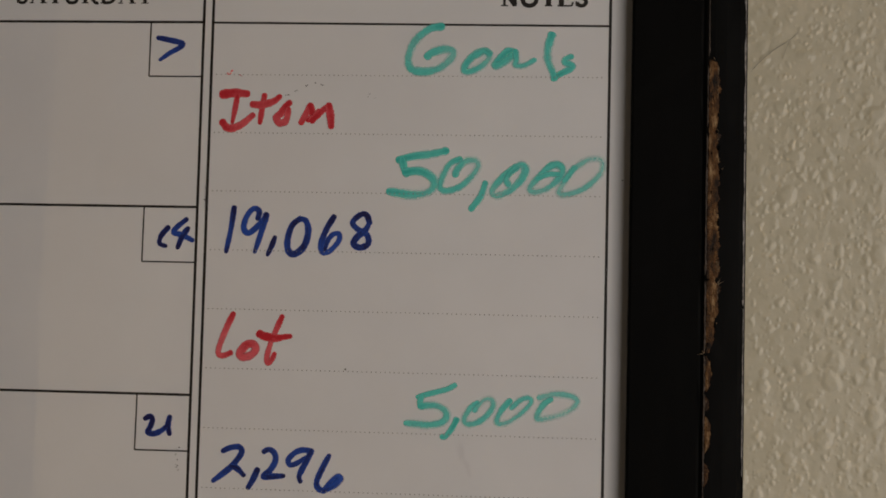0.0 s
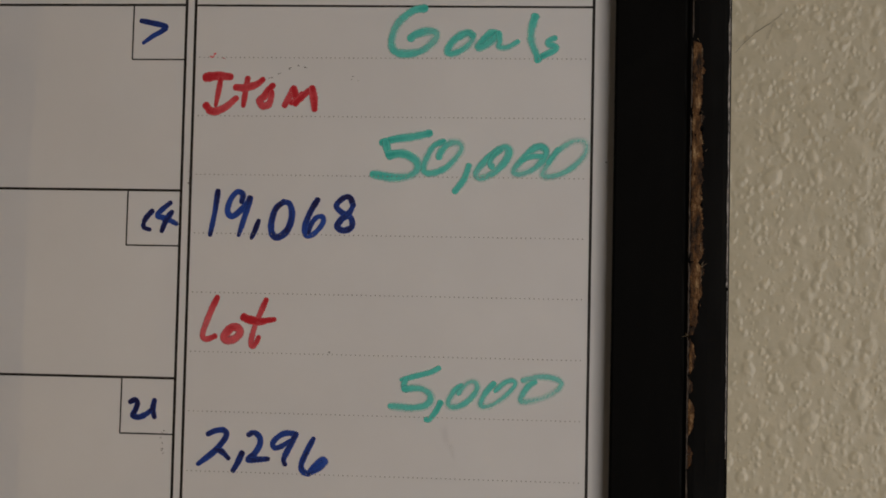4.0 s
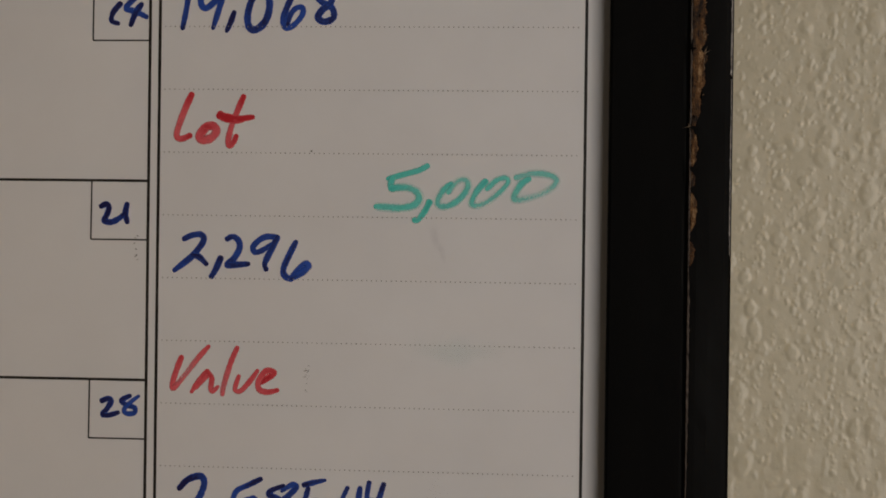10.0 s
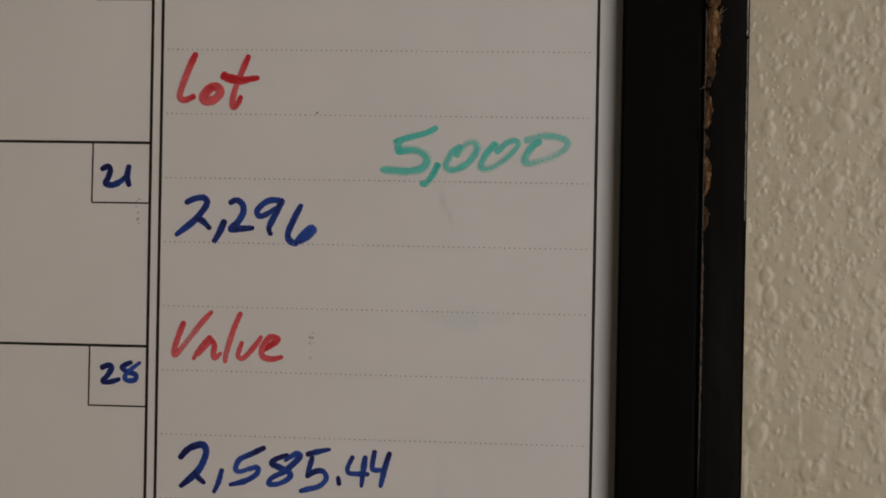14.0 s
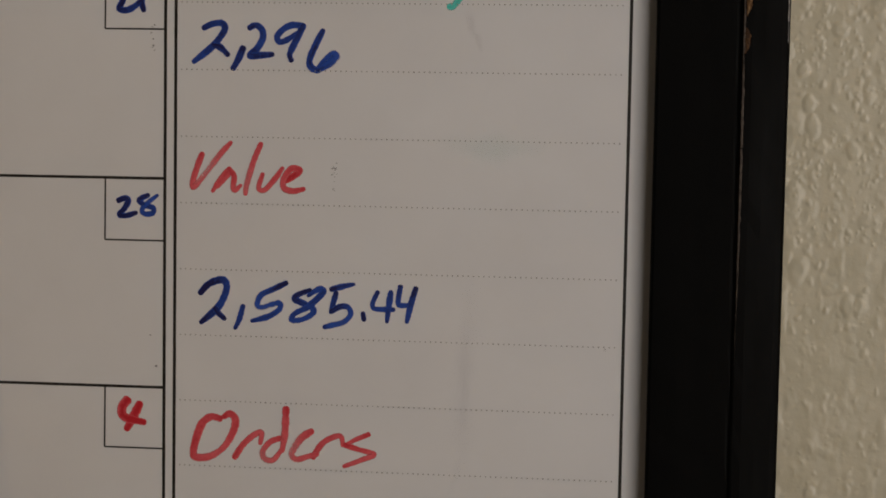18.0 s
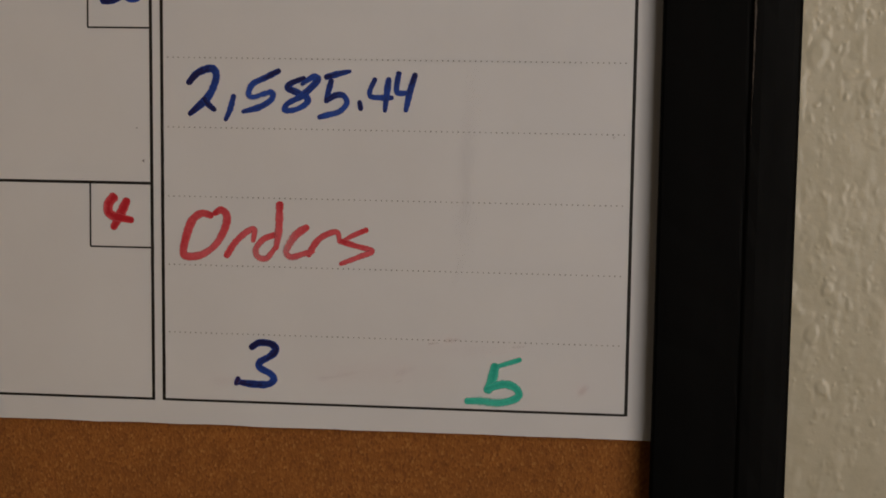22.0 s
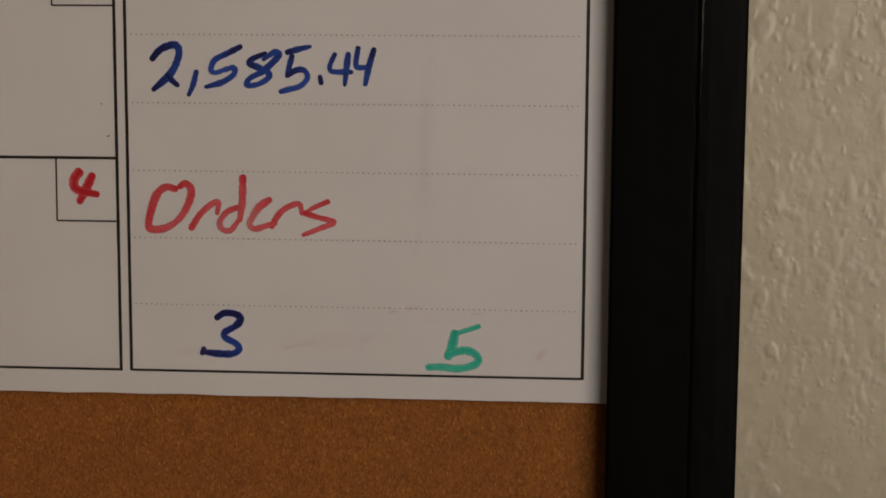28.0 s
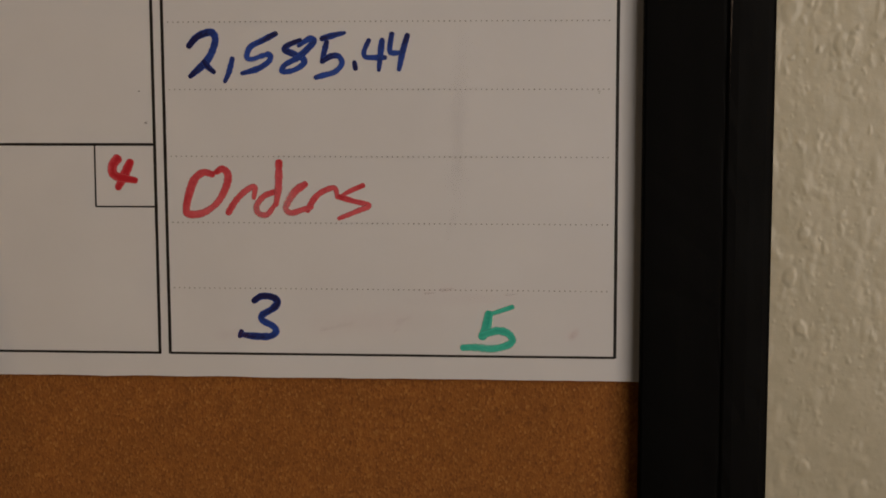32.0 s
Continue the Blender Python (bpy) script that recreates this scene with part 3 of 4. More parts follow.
# ---- strokes ----
def smooth_path(pts, step=0.28):
    """A smooth curve through the points, evenly stepped."""
    p = [pts[0]] + list(pts) + [pts[-1]]
    out = []
    for a, b, c, d in zip(p, p[1:], p[2:], p[3:]):
        n = max(2, int(math.hypot(c[0] - b[0], c[1] - b[1]) / step))
        for i in range(n):
            t = i / n
            out.append(tuple(0.5 * (2 * b[k] + (c[k] - a[k]) * t + (2 * a[k] - 5 * b[k] + 4 * c[k] - d[k]) * t * t + (3 * b[k] - a[k] - 3 * c[k] + d[k]) * t ** 3) for k in (0, 1)))
    return out + [pts[-1]]


def stroke_mesh(name, strokes, mat, seed, thin=1.0, ragged=0.10, soft_edge=0.30, y0=-0.08, round_ends=True, point=0.30, feather=0.2, settle=0.9):
    """Marker strokes (width, then x, z pairs): ribbons with rounded ends, a thinner film at their edges and pools where the pen stopped."""
    rng = np.random.default_rng(seed)
    verts, faces, film = [], [], []
    cols = (-1.0, -0.9, -0.75, -0.5, -0.2, 0.2, 0.5, 0.75, 0.9, 1.0)
    for s, (w, *flat) in enumerate(strokes):
        pts = smooth_path(list(zip(flat[::2], flat[1::2])))
        n, half = len(pts), w / 2
        run = np.concatenate([[0], np.cumsum([math.hypot(b[0] - a[0], b[1] - a[1]) for a, b in zip(pts, pts[1:])])])
        wob = np.convolve(rng.normal(0, 1, n + 14), np.ones(15) / 15, "valid") * 1.5 + 0.25 * rng.normal(0, 1, n)
        body = rng.uniform(0.42, 0.72) + 0.16 * np.sin(run / 3.1 + rng.uniform(0, 6))
        rows = []
        for i in range(n):
            a, b = pts[max(0, i - 1)], pts[min(n - 1, i + 1)]
            d = math.hypot(b[0] - a[0], b[1] - a[1]) or 1.0
            tx, tz = (b[0] - a[0]) / d, (b[1] - a[1]) / d
            pool = 0.55 * math.exp(-run[i] / (settle * w)) + 0.30 * math.exp(-(run[-1] - run[i]) / (0.7 * w))
            taper = 1.0 if not round_ends else 1 - point * max(0.0, 1 - (run[-1] - run[i]) / (1.6 * w)) - 0.10 * max(0.0, 1 - run[i] / w)
            rows.append((pts[i][0], pts[i][1], tx, tz, half * taper * (1 + ragged * 1.6 * wob[i]), body[i] + pool))
        bristle = rng.uniform(0.78, 1.16, len(cols)) if round_ends else np.ones(len(cols))
        caps = (0.35, 0.7, 0.92)
        head, tail = rows[0], rows[-1]
        rows = [(head[0] - head[2] * half * 0.8 * c, head[1] - head[3] * half * 0.8 * c, head[2], head[3], head[4] * math.sqrt(1 - c * c), head[5]) for c in caps[::-1]] + rows
        rows += [(tail[0] + tail[2] * half * 0.8 * c, tail[1] + tail[3] * half * 0.8 * c, tail[2], tail[3], tail[4] * math.sqrt(1 - c * c), tail[5]) for c in caps]
        if not round_ends:
            rows = rows[3:-3]
        base = len(verts)
        for i, (x, z, tx, tz, h, f) in enumerate(rows):
            for q, k in enumerate(cols):
                verts.append(P(x - tz * h * k, y0 - 0.022 * s - 0.02 * i / len(rows), z + tx * h * k))
                edge = (1 - k * k) ** 2 * min(1, 3 * run[-1] * min(i, len(rows) - 1 - i) / len(rows) / (run[-1] + 0.01)) if soft_edge == 0 else min(1.0, 0.04 + (1 - abs(k)) / feather)
                film.append(thin * f * edge * (bristle[q] + 0.10 * rng.normal()))
        m = len(cols)
        for i in range(len(rows) - 1):
            for k in range(m - 1):
                q = base + i * m + k
                faces.append((q, q + 1, q + m + 1, q + m))
    me = mesh_from(name, verts, faces, mat)
    attr = me.attributes.new("film", "FLOAT", "POINT")
    attr.data.foreach_set("value", film)
    return new(name, me)


SEED = [100]
# how each pen writes: how far strokes taper, how softly they fade at the edge, how far the first wet ink runs on
NIB = {"red": dict(point=0.26, feather=0.42, settle=1.6), "blue": dict(point=0.26, feather=0.38, settle=3.0),
       "teal": dict(point=0.08, feather=0.8, settle=1.8), "green": dict(point=0.12, feather=0.8, settle=1.8)}
SPREAD = {"red": 1.10, "blue": 1.08, "teal": 1.30, "green": 1.18}
TONE = {"red": "red", "blue": "dark blue", "teal": "teal", "green": "green"}


def ink(colour, char, word, strokes, film=1.0):
    """One handwritten character of a word or figure."""
    SEED[0] += 1
    kind = "digit" if char.isdigit() else "letter" if char.isalpha() else "mark"
    name = "handwritten_" + kind
    ob = stroke_mesh(name, [[w * SPREAD[colour], *way] for w, *way in strokes], INK[colour], SEED[0], thin=film, **NIB[colour])
    what = {"digit": f"digit {char}", "letter": f"letter {char}", "mark": "comma" if char == "," else "decimal point"}[kind]
    return attach(ob, sheet, f"{TONE[colour]} marker {what} of handwritten {word}")


# printed column headings in a bold serif face, cap height 1
GLYPH = {
    "N": (0.95, [[.10, .18, 0, .18, 1], [.2, .18, .95, .72, .05], [.10, .72, 0, .72, 1], [.05, .02, .03, .36, .03], [.05, .0, .97, .3, .97], [.05, .56, .97, .9, .97]]),
    "O": (0.98, [[.17, .45, .97, .2, .85, .1, .5, .2, .15, .45, .03, .7, .15, .8, .5, .7, .85, .45, .97]]),
    "T": (0.82, [[.2, .40, 0, .40, .97], [.05, .22, .03, .58, .03], [.07, .04, .96, .76, .96], [.07, .05, .96, .04, .74], [.07, .75, .96, .76, .74]]),
    "E": (0.84, [[.2, .2, 0, .2, 1], [.06, .02, .03, .7, .03], [.06, .02, .97, .68, .97], [.07, .2, .5, .5, .5], [.07, .72, .03, .75, .26], [.07, .68, .97, .69, .76], [.06, .5, .38, .5, .62]]),
    "S": (0.72, [[.15, .56, .78, .4, .95, .2, .92, .12, .74, .26, .58, .48, .44, .56, .24, .44, .06, .24, .05, .1, .22], [.06, .09, .02, .08, .3], [.06, .57, .72, .57, .98]]),
    "A": (0.92, [[.07, .1, .02, .42, .98], [.17, .42, .98, .74, .02], [.06, .22, .34, .6, .34], [.05, 0, .03, .24, .03], [.05, .56, .03, .9, .03]]),
    "U": (0.92, [[.17, .18, .98, .18, .3, .28, .08, .46, .04, .62, .1, .7, .3, .7, .98], [.05, .02, .97, .36, .97], [.05, .56, .97, .86, .97]]),
    "R": (0.94, [[.18, .2, 0, .2, 1], [.13, .2, .95, .5, .93, .62, .74, .5, .54, .2, .5], [.15, .42, .5, .74, .04, .88, .05], [.05, .03, .03, .38, .03], [.05, .03, .97, .3, .97]]),
    "D": (0.96, [[.18, .2, 0, .2, 1], [.15, .2, .95, .55, .92, .76, .68, .76, .32, .55, .07, .2, .05], [.05, .03, .03, .3, .03], [.05, .03, .97, .3, .97]]),
    "Y": (0.90, [[.16, .1, .98, .44, .48], [.07, .76, .98, .44, .48], [.17, .44, .48, .44, 0], [.05, .26, .03, .62, .03], [.05, 0, .97, .28, .97], [.05, .6, .97, .9, .97]]),
}


def heading(word, x0, x1, z, cap, weight):
    total = sum(GLYPH[c][0] for c in word)
    k, x = (x1 - x0) / (total * cap), x0
    for c in word:
        wide, strokes = GLYPH[c]
        placed = [[s[0] * cap * weight] + [v * cap * k + x if i % 2 == 0 else v * cap + z for i, v in enumerate(s[1:])] for s in strokes]
        ob = stroke_mesh("printed_letter", placed, PRINT, 7, ragged=0.0, y0=-0.05, round_ends=False)
        attach(ob, sheet, f"printed serif capital {c} of heading {word}")
        x += wide * cap * k


heading("NOTES", 81.4, 105.2, 55.55, 4.5, 1.55)
heading("SATURDAY", -53.2, -14.0, 55.9, 4.3, 1.3)

# ---- handwriting: width, then x, z pairs for each stroke ----
# Item
ink("red", "I", "Item", [[2.61, 6.2, 30.9, 9.3, 31.3, 12.7, 31.1], [1.47, 10.2, 30.3, 9.7, 26.9, 9.1, 23.4], [2.29, 6.4, 23.2, 8.1, 21.6, 11.3, 22.5, 14.5, 25.1]], 1.08)
ink("red", "t", "Item", [[1.63, 17.7, 30.7, 17.2, 27.3, 16.7, 23.3], [1.96, 14.5, 28.2, 17.3, 28.1, 20.3, 29.1, 21.8, 30.3]], 1.08)
ink("red", "e", "Item", [[2.0, 24.6, 28.7, 23.4, 27.4, 22.4, 25.8, 21.2, 24.7, 22.0, 23.2, 23.6, 23.6, 24.2, 25.2, 24.4, 26.8]], 1.0)
ink("red", "m", "Item", [[1.63, 28.0, 23.3, 29.2, 25.6, 30.3, 28.2], [1.9, 30.4, 28.0, 31.0, 26.0, 30.9, 24.2], [2.0, 30.0, 24.2, 31.8, 25.0, 32.6, 26.4], [1.8, 30.9, 23.9, 33.1, 26.1, 35.5, 28.1], [1.96, 35.5, 28.1, 36.0, 25.4, 36.3, 22.4]], 1.0)
# Goals
ink("teal", "G", "Goals", [[2.12, 65.5, 49.9, 62.3, 49.2, 58.5, 45.9, 56.8, 41.6, 57.5, 38.4, 60.8, 37.5, 65, 38.4, 68.3, 41.2, 68.7, 43.2, 66.4, 43.7, 63.1, 42.7, 62, 41.8]], 0.8)
ink("teal", "o", "Goals", [[1.97, 78.6, 42.6, 77.4, 43.3, 74.7, 42.2, 72.6, 39.9, 72, 38, 73.9, 37.8, 77, 39.6, 78.7, 41.9, 77.1, 43.2, 75, 42.1]], 0.85)
ink("teal", "a", "Goals", [[1.9, 85.4, 43.0, 83.6, 43.2, 81.8, 41.6, 80.2, 39.4, 81.6, 39.6, 83.8, 41.2, 85.6, 42.9], [1.7, 85.6, 43.1, 85.9, 41.0, 85.7, 39.5, 88.0, 39.4, 90.6, 40.8]], 0.8)
ink("teal", "l", "Goals", [[1.97, 95.3, 47.7, 94.4, 44.2, 94.4, 41, 95.7, 37.8, 96.2, 36.1]], 0.85)
ink("teal", "s", "Goals", [[1.55, 96.3, 36.4, 98.3, 37.5, 100.3, 38.5, 101.0, 39.3, 100.2, 39.9, 98.9, 40.2, 98.8, 41.0, 99.9, 41.7, 100.6, 41.9]], 0.9)
# 50,000
ink("teal", "5", "50,000", [[1.97, 55, 13.5, 58.6, 14.5, 63.2, 15.1, 67.6, 16.1], [2.12, 55.9, 13.4, 56.4, 11.4, 57.2, 9.9], [2.27, 56.9, 10.3, 61, 10.5, 64.1, 8.7, 64.5, 6.3, 62.4, 4.6, 58.6, 4.1, 54.9, 4.6, 52.8, 4.9]], 0.85)
ink("teal", "0", "50,000", [[1.81, 71.3, 13.9, 68.7, 12.6, 66.8, 9.1, 66.2, 6.3, 68, 5.3, 71.8, 6.6, 74.7, 9.4, 76.3, 12.1, 75.4, 13.6, 72.8, 13.3, 70.7, 11.1, 70.3, 9.8]], 0.8)
ink("teal", ",", "50,000", [[1.81, 78.3, 7.4, 77.1, 3.9, 74.8, 0.7]], 0.85)
ink("teal", "0", "50,000", [[1.97, 86.3, 11.8, 82.8, 9, 80.3, 5.7, 81.2, 4.2, 84.5, 5.4, 87.6, 8.2, 89, 11.2, 87.8, 12.6, 85.3, 10.9, 84, 8.6, 84.4, 7.5]], 0.8)
ink("teal", "0", "50,000", [[1.81, 98.5, 12.3, 95.9, 12.6, 93, 9.8, 90.3, 6.4, 91.6, 5.4, 95.1, 6.5, 98.1, 9.4, 98.8, 11.8, 97.3, 12.9, 95, 11.8], [1.36, 92.4, 9, 95.1, 10.1, 97.6, 10.2]], 0.62)
ink("teal", "0", "50,000", [[1.81, 101.8, 11.9, 99.6, 8.5, 98, 5.5, 99.8, 4.8, 104.3, 6.3, 108, 9.4, 109.5, 12.3, 108.6, 14.3, 105.5, 14.1, 101.9, 11.6, 99.6, 8.8]], 0.5)
# 19,068
ink("blue", "1", "19,068", [[1.63, 10.4, -0.1, 9.7, -5.9, 8.6, -11.9]], 1.08)
ink("blue", "9", "19,068", [[1.63, 17, -2.9, 17.3, -0.9, 15.7, -0.3, 14, -2.3, 13.2, -5.4, 14.4, -6.9, 16.5, -5.5, 18.6, -2.9], [1.63, 19.3, -1.8, 18.1, -6.5, 16.5, -11.8]], 1.08)
ink("blue", ",", "19,068", [[1.45, 21.8, -8, 21, -10.3, 20, -12.6]], 1.08)
ink("blue", "0", "19,068", [[1.81, 28.6, -2.8, 26.4, -4.7, 25.3, -8.7, 25.7, -11.6, 27.5, -12.3, 29.9, -10.1, 30.9, -6.3, 30.2, -3.4, 28.5, -2.8]], 1.08)
ink("blue", "6", "19,068", [[1.63, 37.8, -2.1, 35.9, -5.4, 34.5, -9.3, 34.9, -11.7, 36.7, -11.5, 39.1, -8.9, 39.4, -6.9, 37.8, -6.8, 36.3, -8.5, 35.6, -10.8]], 1.08)
ink("blue", "8", "19,068", [[1.63, 47.5, -3.6, 46.5, -1.4, 44.7, -1.6, 42.9, -3.6, 44.2, -5.3, 46.9, -6.9, 47.2, -9.3, 45, -10.3, 43.3, -9.3, 44.3, -7.4, 46.4, -5.6, 47.5, -3.4]], 1.08)
# Lot
ink("red", "L", "Lot", [[1.82, 11.1, -28.9, 9.4, -32.7, 7.6, -37.7, 7.5, -39.7, 8.8, -40.1, 10.7, -39.3]], 1.08)
ink("red", "o", "Lot", [[2.25, 17, -36.8, 15.1, -37.0, 13.5, -39.1, 13.9, -40.3, 16.1, -39.9, 17.6, -38.3, 17.1, -37.0, 15.5, -36.9]], 1.08)
ink("red", "t", "Lot", [[1.6, 24.5, -29.3, 23.4, -31.9, 21.6, -36.5, 20.7, -40.4, 21.1, -41.8, 22.1, -40.8, 22.7, -39.4], [2.2, 18.5, -34.0, 20.4, -34.9, 22.6, -35.2], [2.6, 20.2, -34.7, 22.4, -35.1, 24.0, -35.0], [1.7, 23.6, -35.0, 25.4, -34.7, 26.8, -34.5]], 1.0)
# 5,000
ink("teal", "5", "5,000", [[1.55, 61.8, -49.7, 65.7, -48.6, 69.3, -47.6, 71.4, -46.5], [1.83, 62.7, -49.8, 62.3, -51.4, 63, -52.2], [1.97, 62.6, -52.1, 66.5, -51.9, 69.1, -53.2, 69.4, -55.1, 67.9, -56.5, 64.5, -57.1, 60.9, -56.9, 59, -56.8]], 0.8)
ink("teal", ",", "5,000", [[1.69, 72.1, -55.6, 71, -57.8, 69.5, -59.8, 68.6, -60.1]], 0.8)
ink("teal", "0", "5,000", [[1.69, 77.4, -51, 75.7, -52.4, 74.2, -55.1, 74.8, -56.5, 77.2, -56.3, 79.9, -54.5, 81.7, -51.8, 81.3, -50, 79.6, -50, 77.7, -51.8, 77, -52.8]], 0.7)
ink("teal", "0", "5,000", [[1.69, 86.1, -50.3, 84.1, -52.6, 82.8, -55.3, 83.5, -56.3, 86.3, -55.5, 89.7, -52.9, 91.8, -50.3, 91.1, -49.3, 89, -49.9, 86.8, -51.9]], 0.6)
ink("teal", "0", "5,000", [[1.69, 96.8, -49.5, 95, -50.9, 93.5, -53.4, 93.5, -54.7, 96.2, -54.5, 100.2, -53.2, 103.2, -51.2, 103.8, -49.4, 101.5, -48.3, 97.6, -48.1, 94, -49.1]], 0.58)
# 2,296
ink("blue", "2", "2,296", [[1.69, 9.7, -65.5, 11.7, -64.6, 14, -64.4, 14.7, -65.8, 13.3, -68.1, 11.2, -70.4, 7.3, -73.5], [1.52, 12, -69.6, 13.6, -70.1, 15.4, -71.8]], 1.08)
ink("blue", ",", "2,296", [[1.69, 19.1, -70.3, 18, -72.9, 16.8, -75]], 1.08)
ink("blue", "2", "2,296", [[1.69, 20.8, -65.4, 22.2, -64.8, 23.7, -65.9, 23.9, -67.9, 22.5, -70.4, 20.9, -72, 23.5, -71.9, 26.1, -71.7]], 1.08)
ink("blue", "9", "2,296", [[1.52, 33.6, -64.9, 31.1, -64.7, 29, -65.6, 27.4, -67.4, 28, -68.7, 29.8, -68.2, 31.9, -66.7], [1.69, 33.6, -64.9, 31.9, -68.4, 30.5, -71.5, 30.8, -72.9]], 1.08)
ink("blue", "6", "2,296", [[1.69, 38.3, -66.1, 36.7, -69.3, 35.3, -72.7, 35.6, -74.5, 37.2, -75.2, 38.6, -73.5, 40.8, -71.5, 41.6, -72, 40, -73.7, 37.6, -75.1]], 1.08)
# Value
ink("red", "V", "Value", [[1.52, 9.3, -95.7, 8.3, -98.3, 7.2, -101.8, 7.3, -103.6, 10.1, -100.4, 13.7, -95.7, 16.2, -92.9]], 0.85)
ink("red", "a", "Value", [[1.37, 16, -99.1, 13.9, -101.5, 12.1, -104.3], [2.13, 15.5, -100.2, 14.2, -101.8, 13.1, -103], [1.37, 16, -99.1, 17.2, -100.8, 17, -103.3, 17.4, -104.2, 18.7, -103.1]], 0.85)
ink("red", "l", "Value", [[1.52, 23.6, -93.1, 21.9, -97.2, 20.3, -102.7, 20, -104.8]], 0.75)
ink("red", "u", "Value", [[1.37, 24.1, -100.3, 23.2, -103.5, 24.6, -104, 27, -101.5, 28.9, -98.8]], 0.75)
ink("red", "e", "Value", [[1.52, 29.2, -101.9, 31.8, -100.4, 33.2, -99.1, 31.2, -98.7, 29.3, -101.2, 29.4, -103.4, 31.5, -104.1, 34, -103.6]])
# 2,585.44
ink("blue", "2", "2,585.44", [[1.72, 9.2, -129, 11.3, -126.8, 14.5, -125.8, 15.6, -127.4, 14.7, -130.5, 13, -133, 9.5, -136.1], [1.57, 12.8, -132.8, 13.7, -134, 15, -135.1]], 1.08)
ink("blue", ",", "2,585.44", [[1.41, 19.6, -132.1, 18.8, -135.1, 17.8, -137.3]], 1.08)
ink("blue", "5", "2,585.44", [[1.41, 30.1, -126.2, 27.1, -127.7, 24, -129.3, 23.1, -131.7, 24.4, -132.2, 26.5, -131.5, 28.6, -131.1, 28.5, -132.6, 25.8, -134.4, 22, -135.5]], 1.08)
ink("blue", "8", "2,585.44", [[1.41, 35.9, -127.8, 33.1, -128.9, 32.3, -130, 34.9, -131.2, 36.9, -132.4, 36.2, -133.8, 33.7, -135, 31.5, -135, 32.3, -133.5, 35.4, -131.8, 38.2, -129.3, 39.3, -127.9, 38.2, -127.4, 35.7, -129]], 1.08)
ink("blue", "5", "2,585.44", [[1.41, 41.2, -127.4, 44.1, -126.6, 46.4, -126.1], [1.41, 42.3, -128.3, 41.6, -130.9, 41.2, -132.8], [1.41, 41.3, -132.6, 43.4, -131.5, 45.2, -131.6, 45.9, -133.3, 44.2, -135.2, 41.5, -136, 39.7, -136.5]], 1.08)
ink("blue", ".", "2,585.44", [[1.72, 48.9, -133.2, 49.1, -134.3]], 1.08)
ink("blue", "4", "2,585.44", [[1.41, 52.3, -127.9, 51.2, -130.4, 51.5, -131.7, 53.8, -131.9, 56.1, -131.9], [1.41, 55.5, -127.8, 55.1, -131, 54.7, -134.7]], 1.08)
ink("blue", "4", "2,585.44", [[1.41, 57.8, -126.4, 57.3, -129.7, 57.7, -130.8, 60.3, -130.7], [1.41, 61.5, -126.7, 60.4, -130.4, 59.5, -134.6]], 1.08)
# Orders
ink("red", "O", "Orders", [[1.83, 14.1, -159.6, 12, -159.2, 9.9, -160.7, 8.5, -164, 7.6, -168, 8.4, -169.3, 11.8, -168.9, 15.2, -166.5, 17.4, -162.8, 18, -159.8, 16.7, -158.3, 15.3, -159]])
ink("red", "r", "Orders", [[1.55, 17.9, -168.9, 19.9, -165.8, 22.6, -163.3, 24.4, -162.7, 24.2, -165.1]], 0.7)
ink("red", "d", "Orders", [[1.55, 29, -163.9, 26.6, -164.9, 24.8, -167.2, 25.3, -169, 27.3, -169.3, 29.2, -167], [1.97, 30.4, -156.8, 30.2, -162.4, 29.6, -166.6]], 0.75)
ink("red", "e", "Orders", [[1.83, 36.6, -162, 34.3, -163.6, 32.6, -166, 31.9, -167.9, 33.2, -168.9, 35.9, -168.1, 37.9, -167.5]], 0.75)
ink("red", "r", "Orders", [[1.55, 37.2, -168.2, 38.8, -165.5, 40.7, -163.8, 43.7, -162.8, 44.4, -164.9]], 0.7)
ink("red", "s", "Orders", [[1.27, 50.6, -162.2, 47.2, -163.7, 45, -165], [1.41, 45, -165, 48.1, -165.9, 52, -167, 49.1, -168.4, 44.9, -170.1]], 0.85)
# 3
ink("blue", "3", "3", [[1.72, 23.8, -190.3, 25.6, -189.2, 28.3, -189.4, 29.5, -190.6, 28.3, -192.2, 25.7, -193.8, 25.7, -195.1, 28.1, -196.4, 29.1, -197.7, 27.5, -199, 23.5, -199, 20.3, -198.6], [1.41, 20.5, -197.9, 20.1, -199]], 1.08)
# 5
ink("green", "5", "5", [[1.27, 86.3, -191.3, 84, -192.1, 81, -193.1], [2.1, 80.7, -193.1, 80.2, -195.8, 79.2, -198.5], [1.8, 79.2, -198.2, 82.7, -197.1, 85.3, -197.7, 86.4, -199.4, 85, -200.7, 81.4, -201.5, 77.6, -201.2, 74.6, -201.3]], 1.08)
# 7
ink("blue", "7", "7", [[1.5, -12.4, 46.4, -9.2, 45.8, -5.7, 44.9, -6.2, 43.8, -9, 42.2, -11.5, 40.4]], 1.08)
# 14
ink("blue", "1", "14", [[1.61, -7.7, -5.8, -9.5, -8, -9.9, -10.1, -8.3, -10.8]], 1.08)
ink("blue", "4", "14", [[1.61, -2.7, -3.5, -5.2, -5.6, -6.1, -7.1, -3.9, -7.7, -0.9, -9.1], [1.61, -2.2, -6, -3.6, -8, -4.8, -11.1]], 1.08)
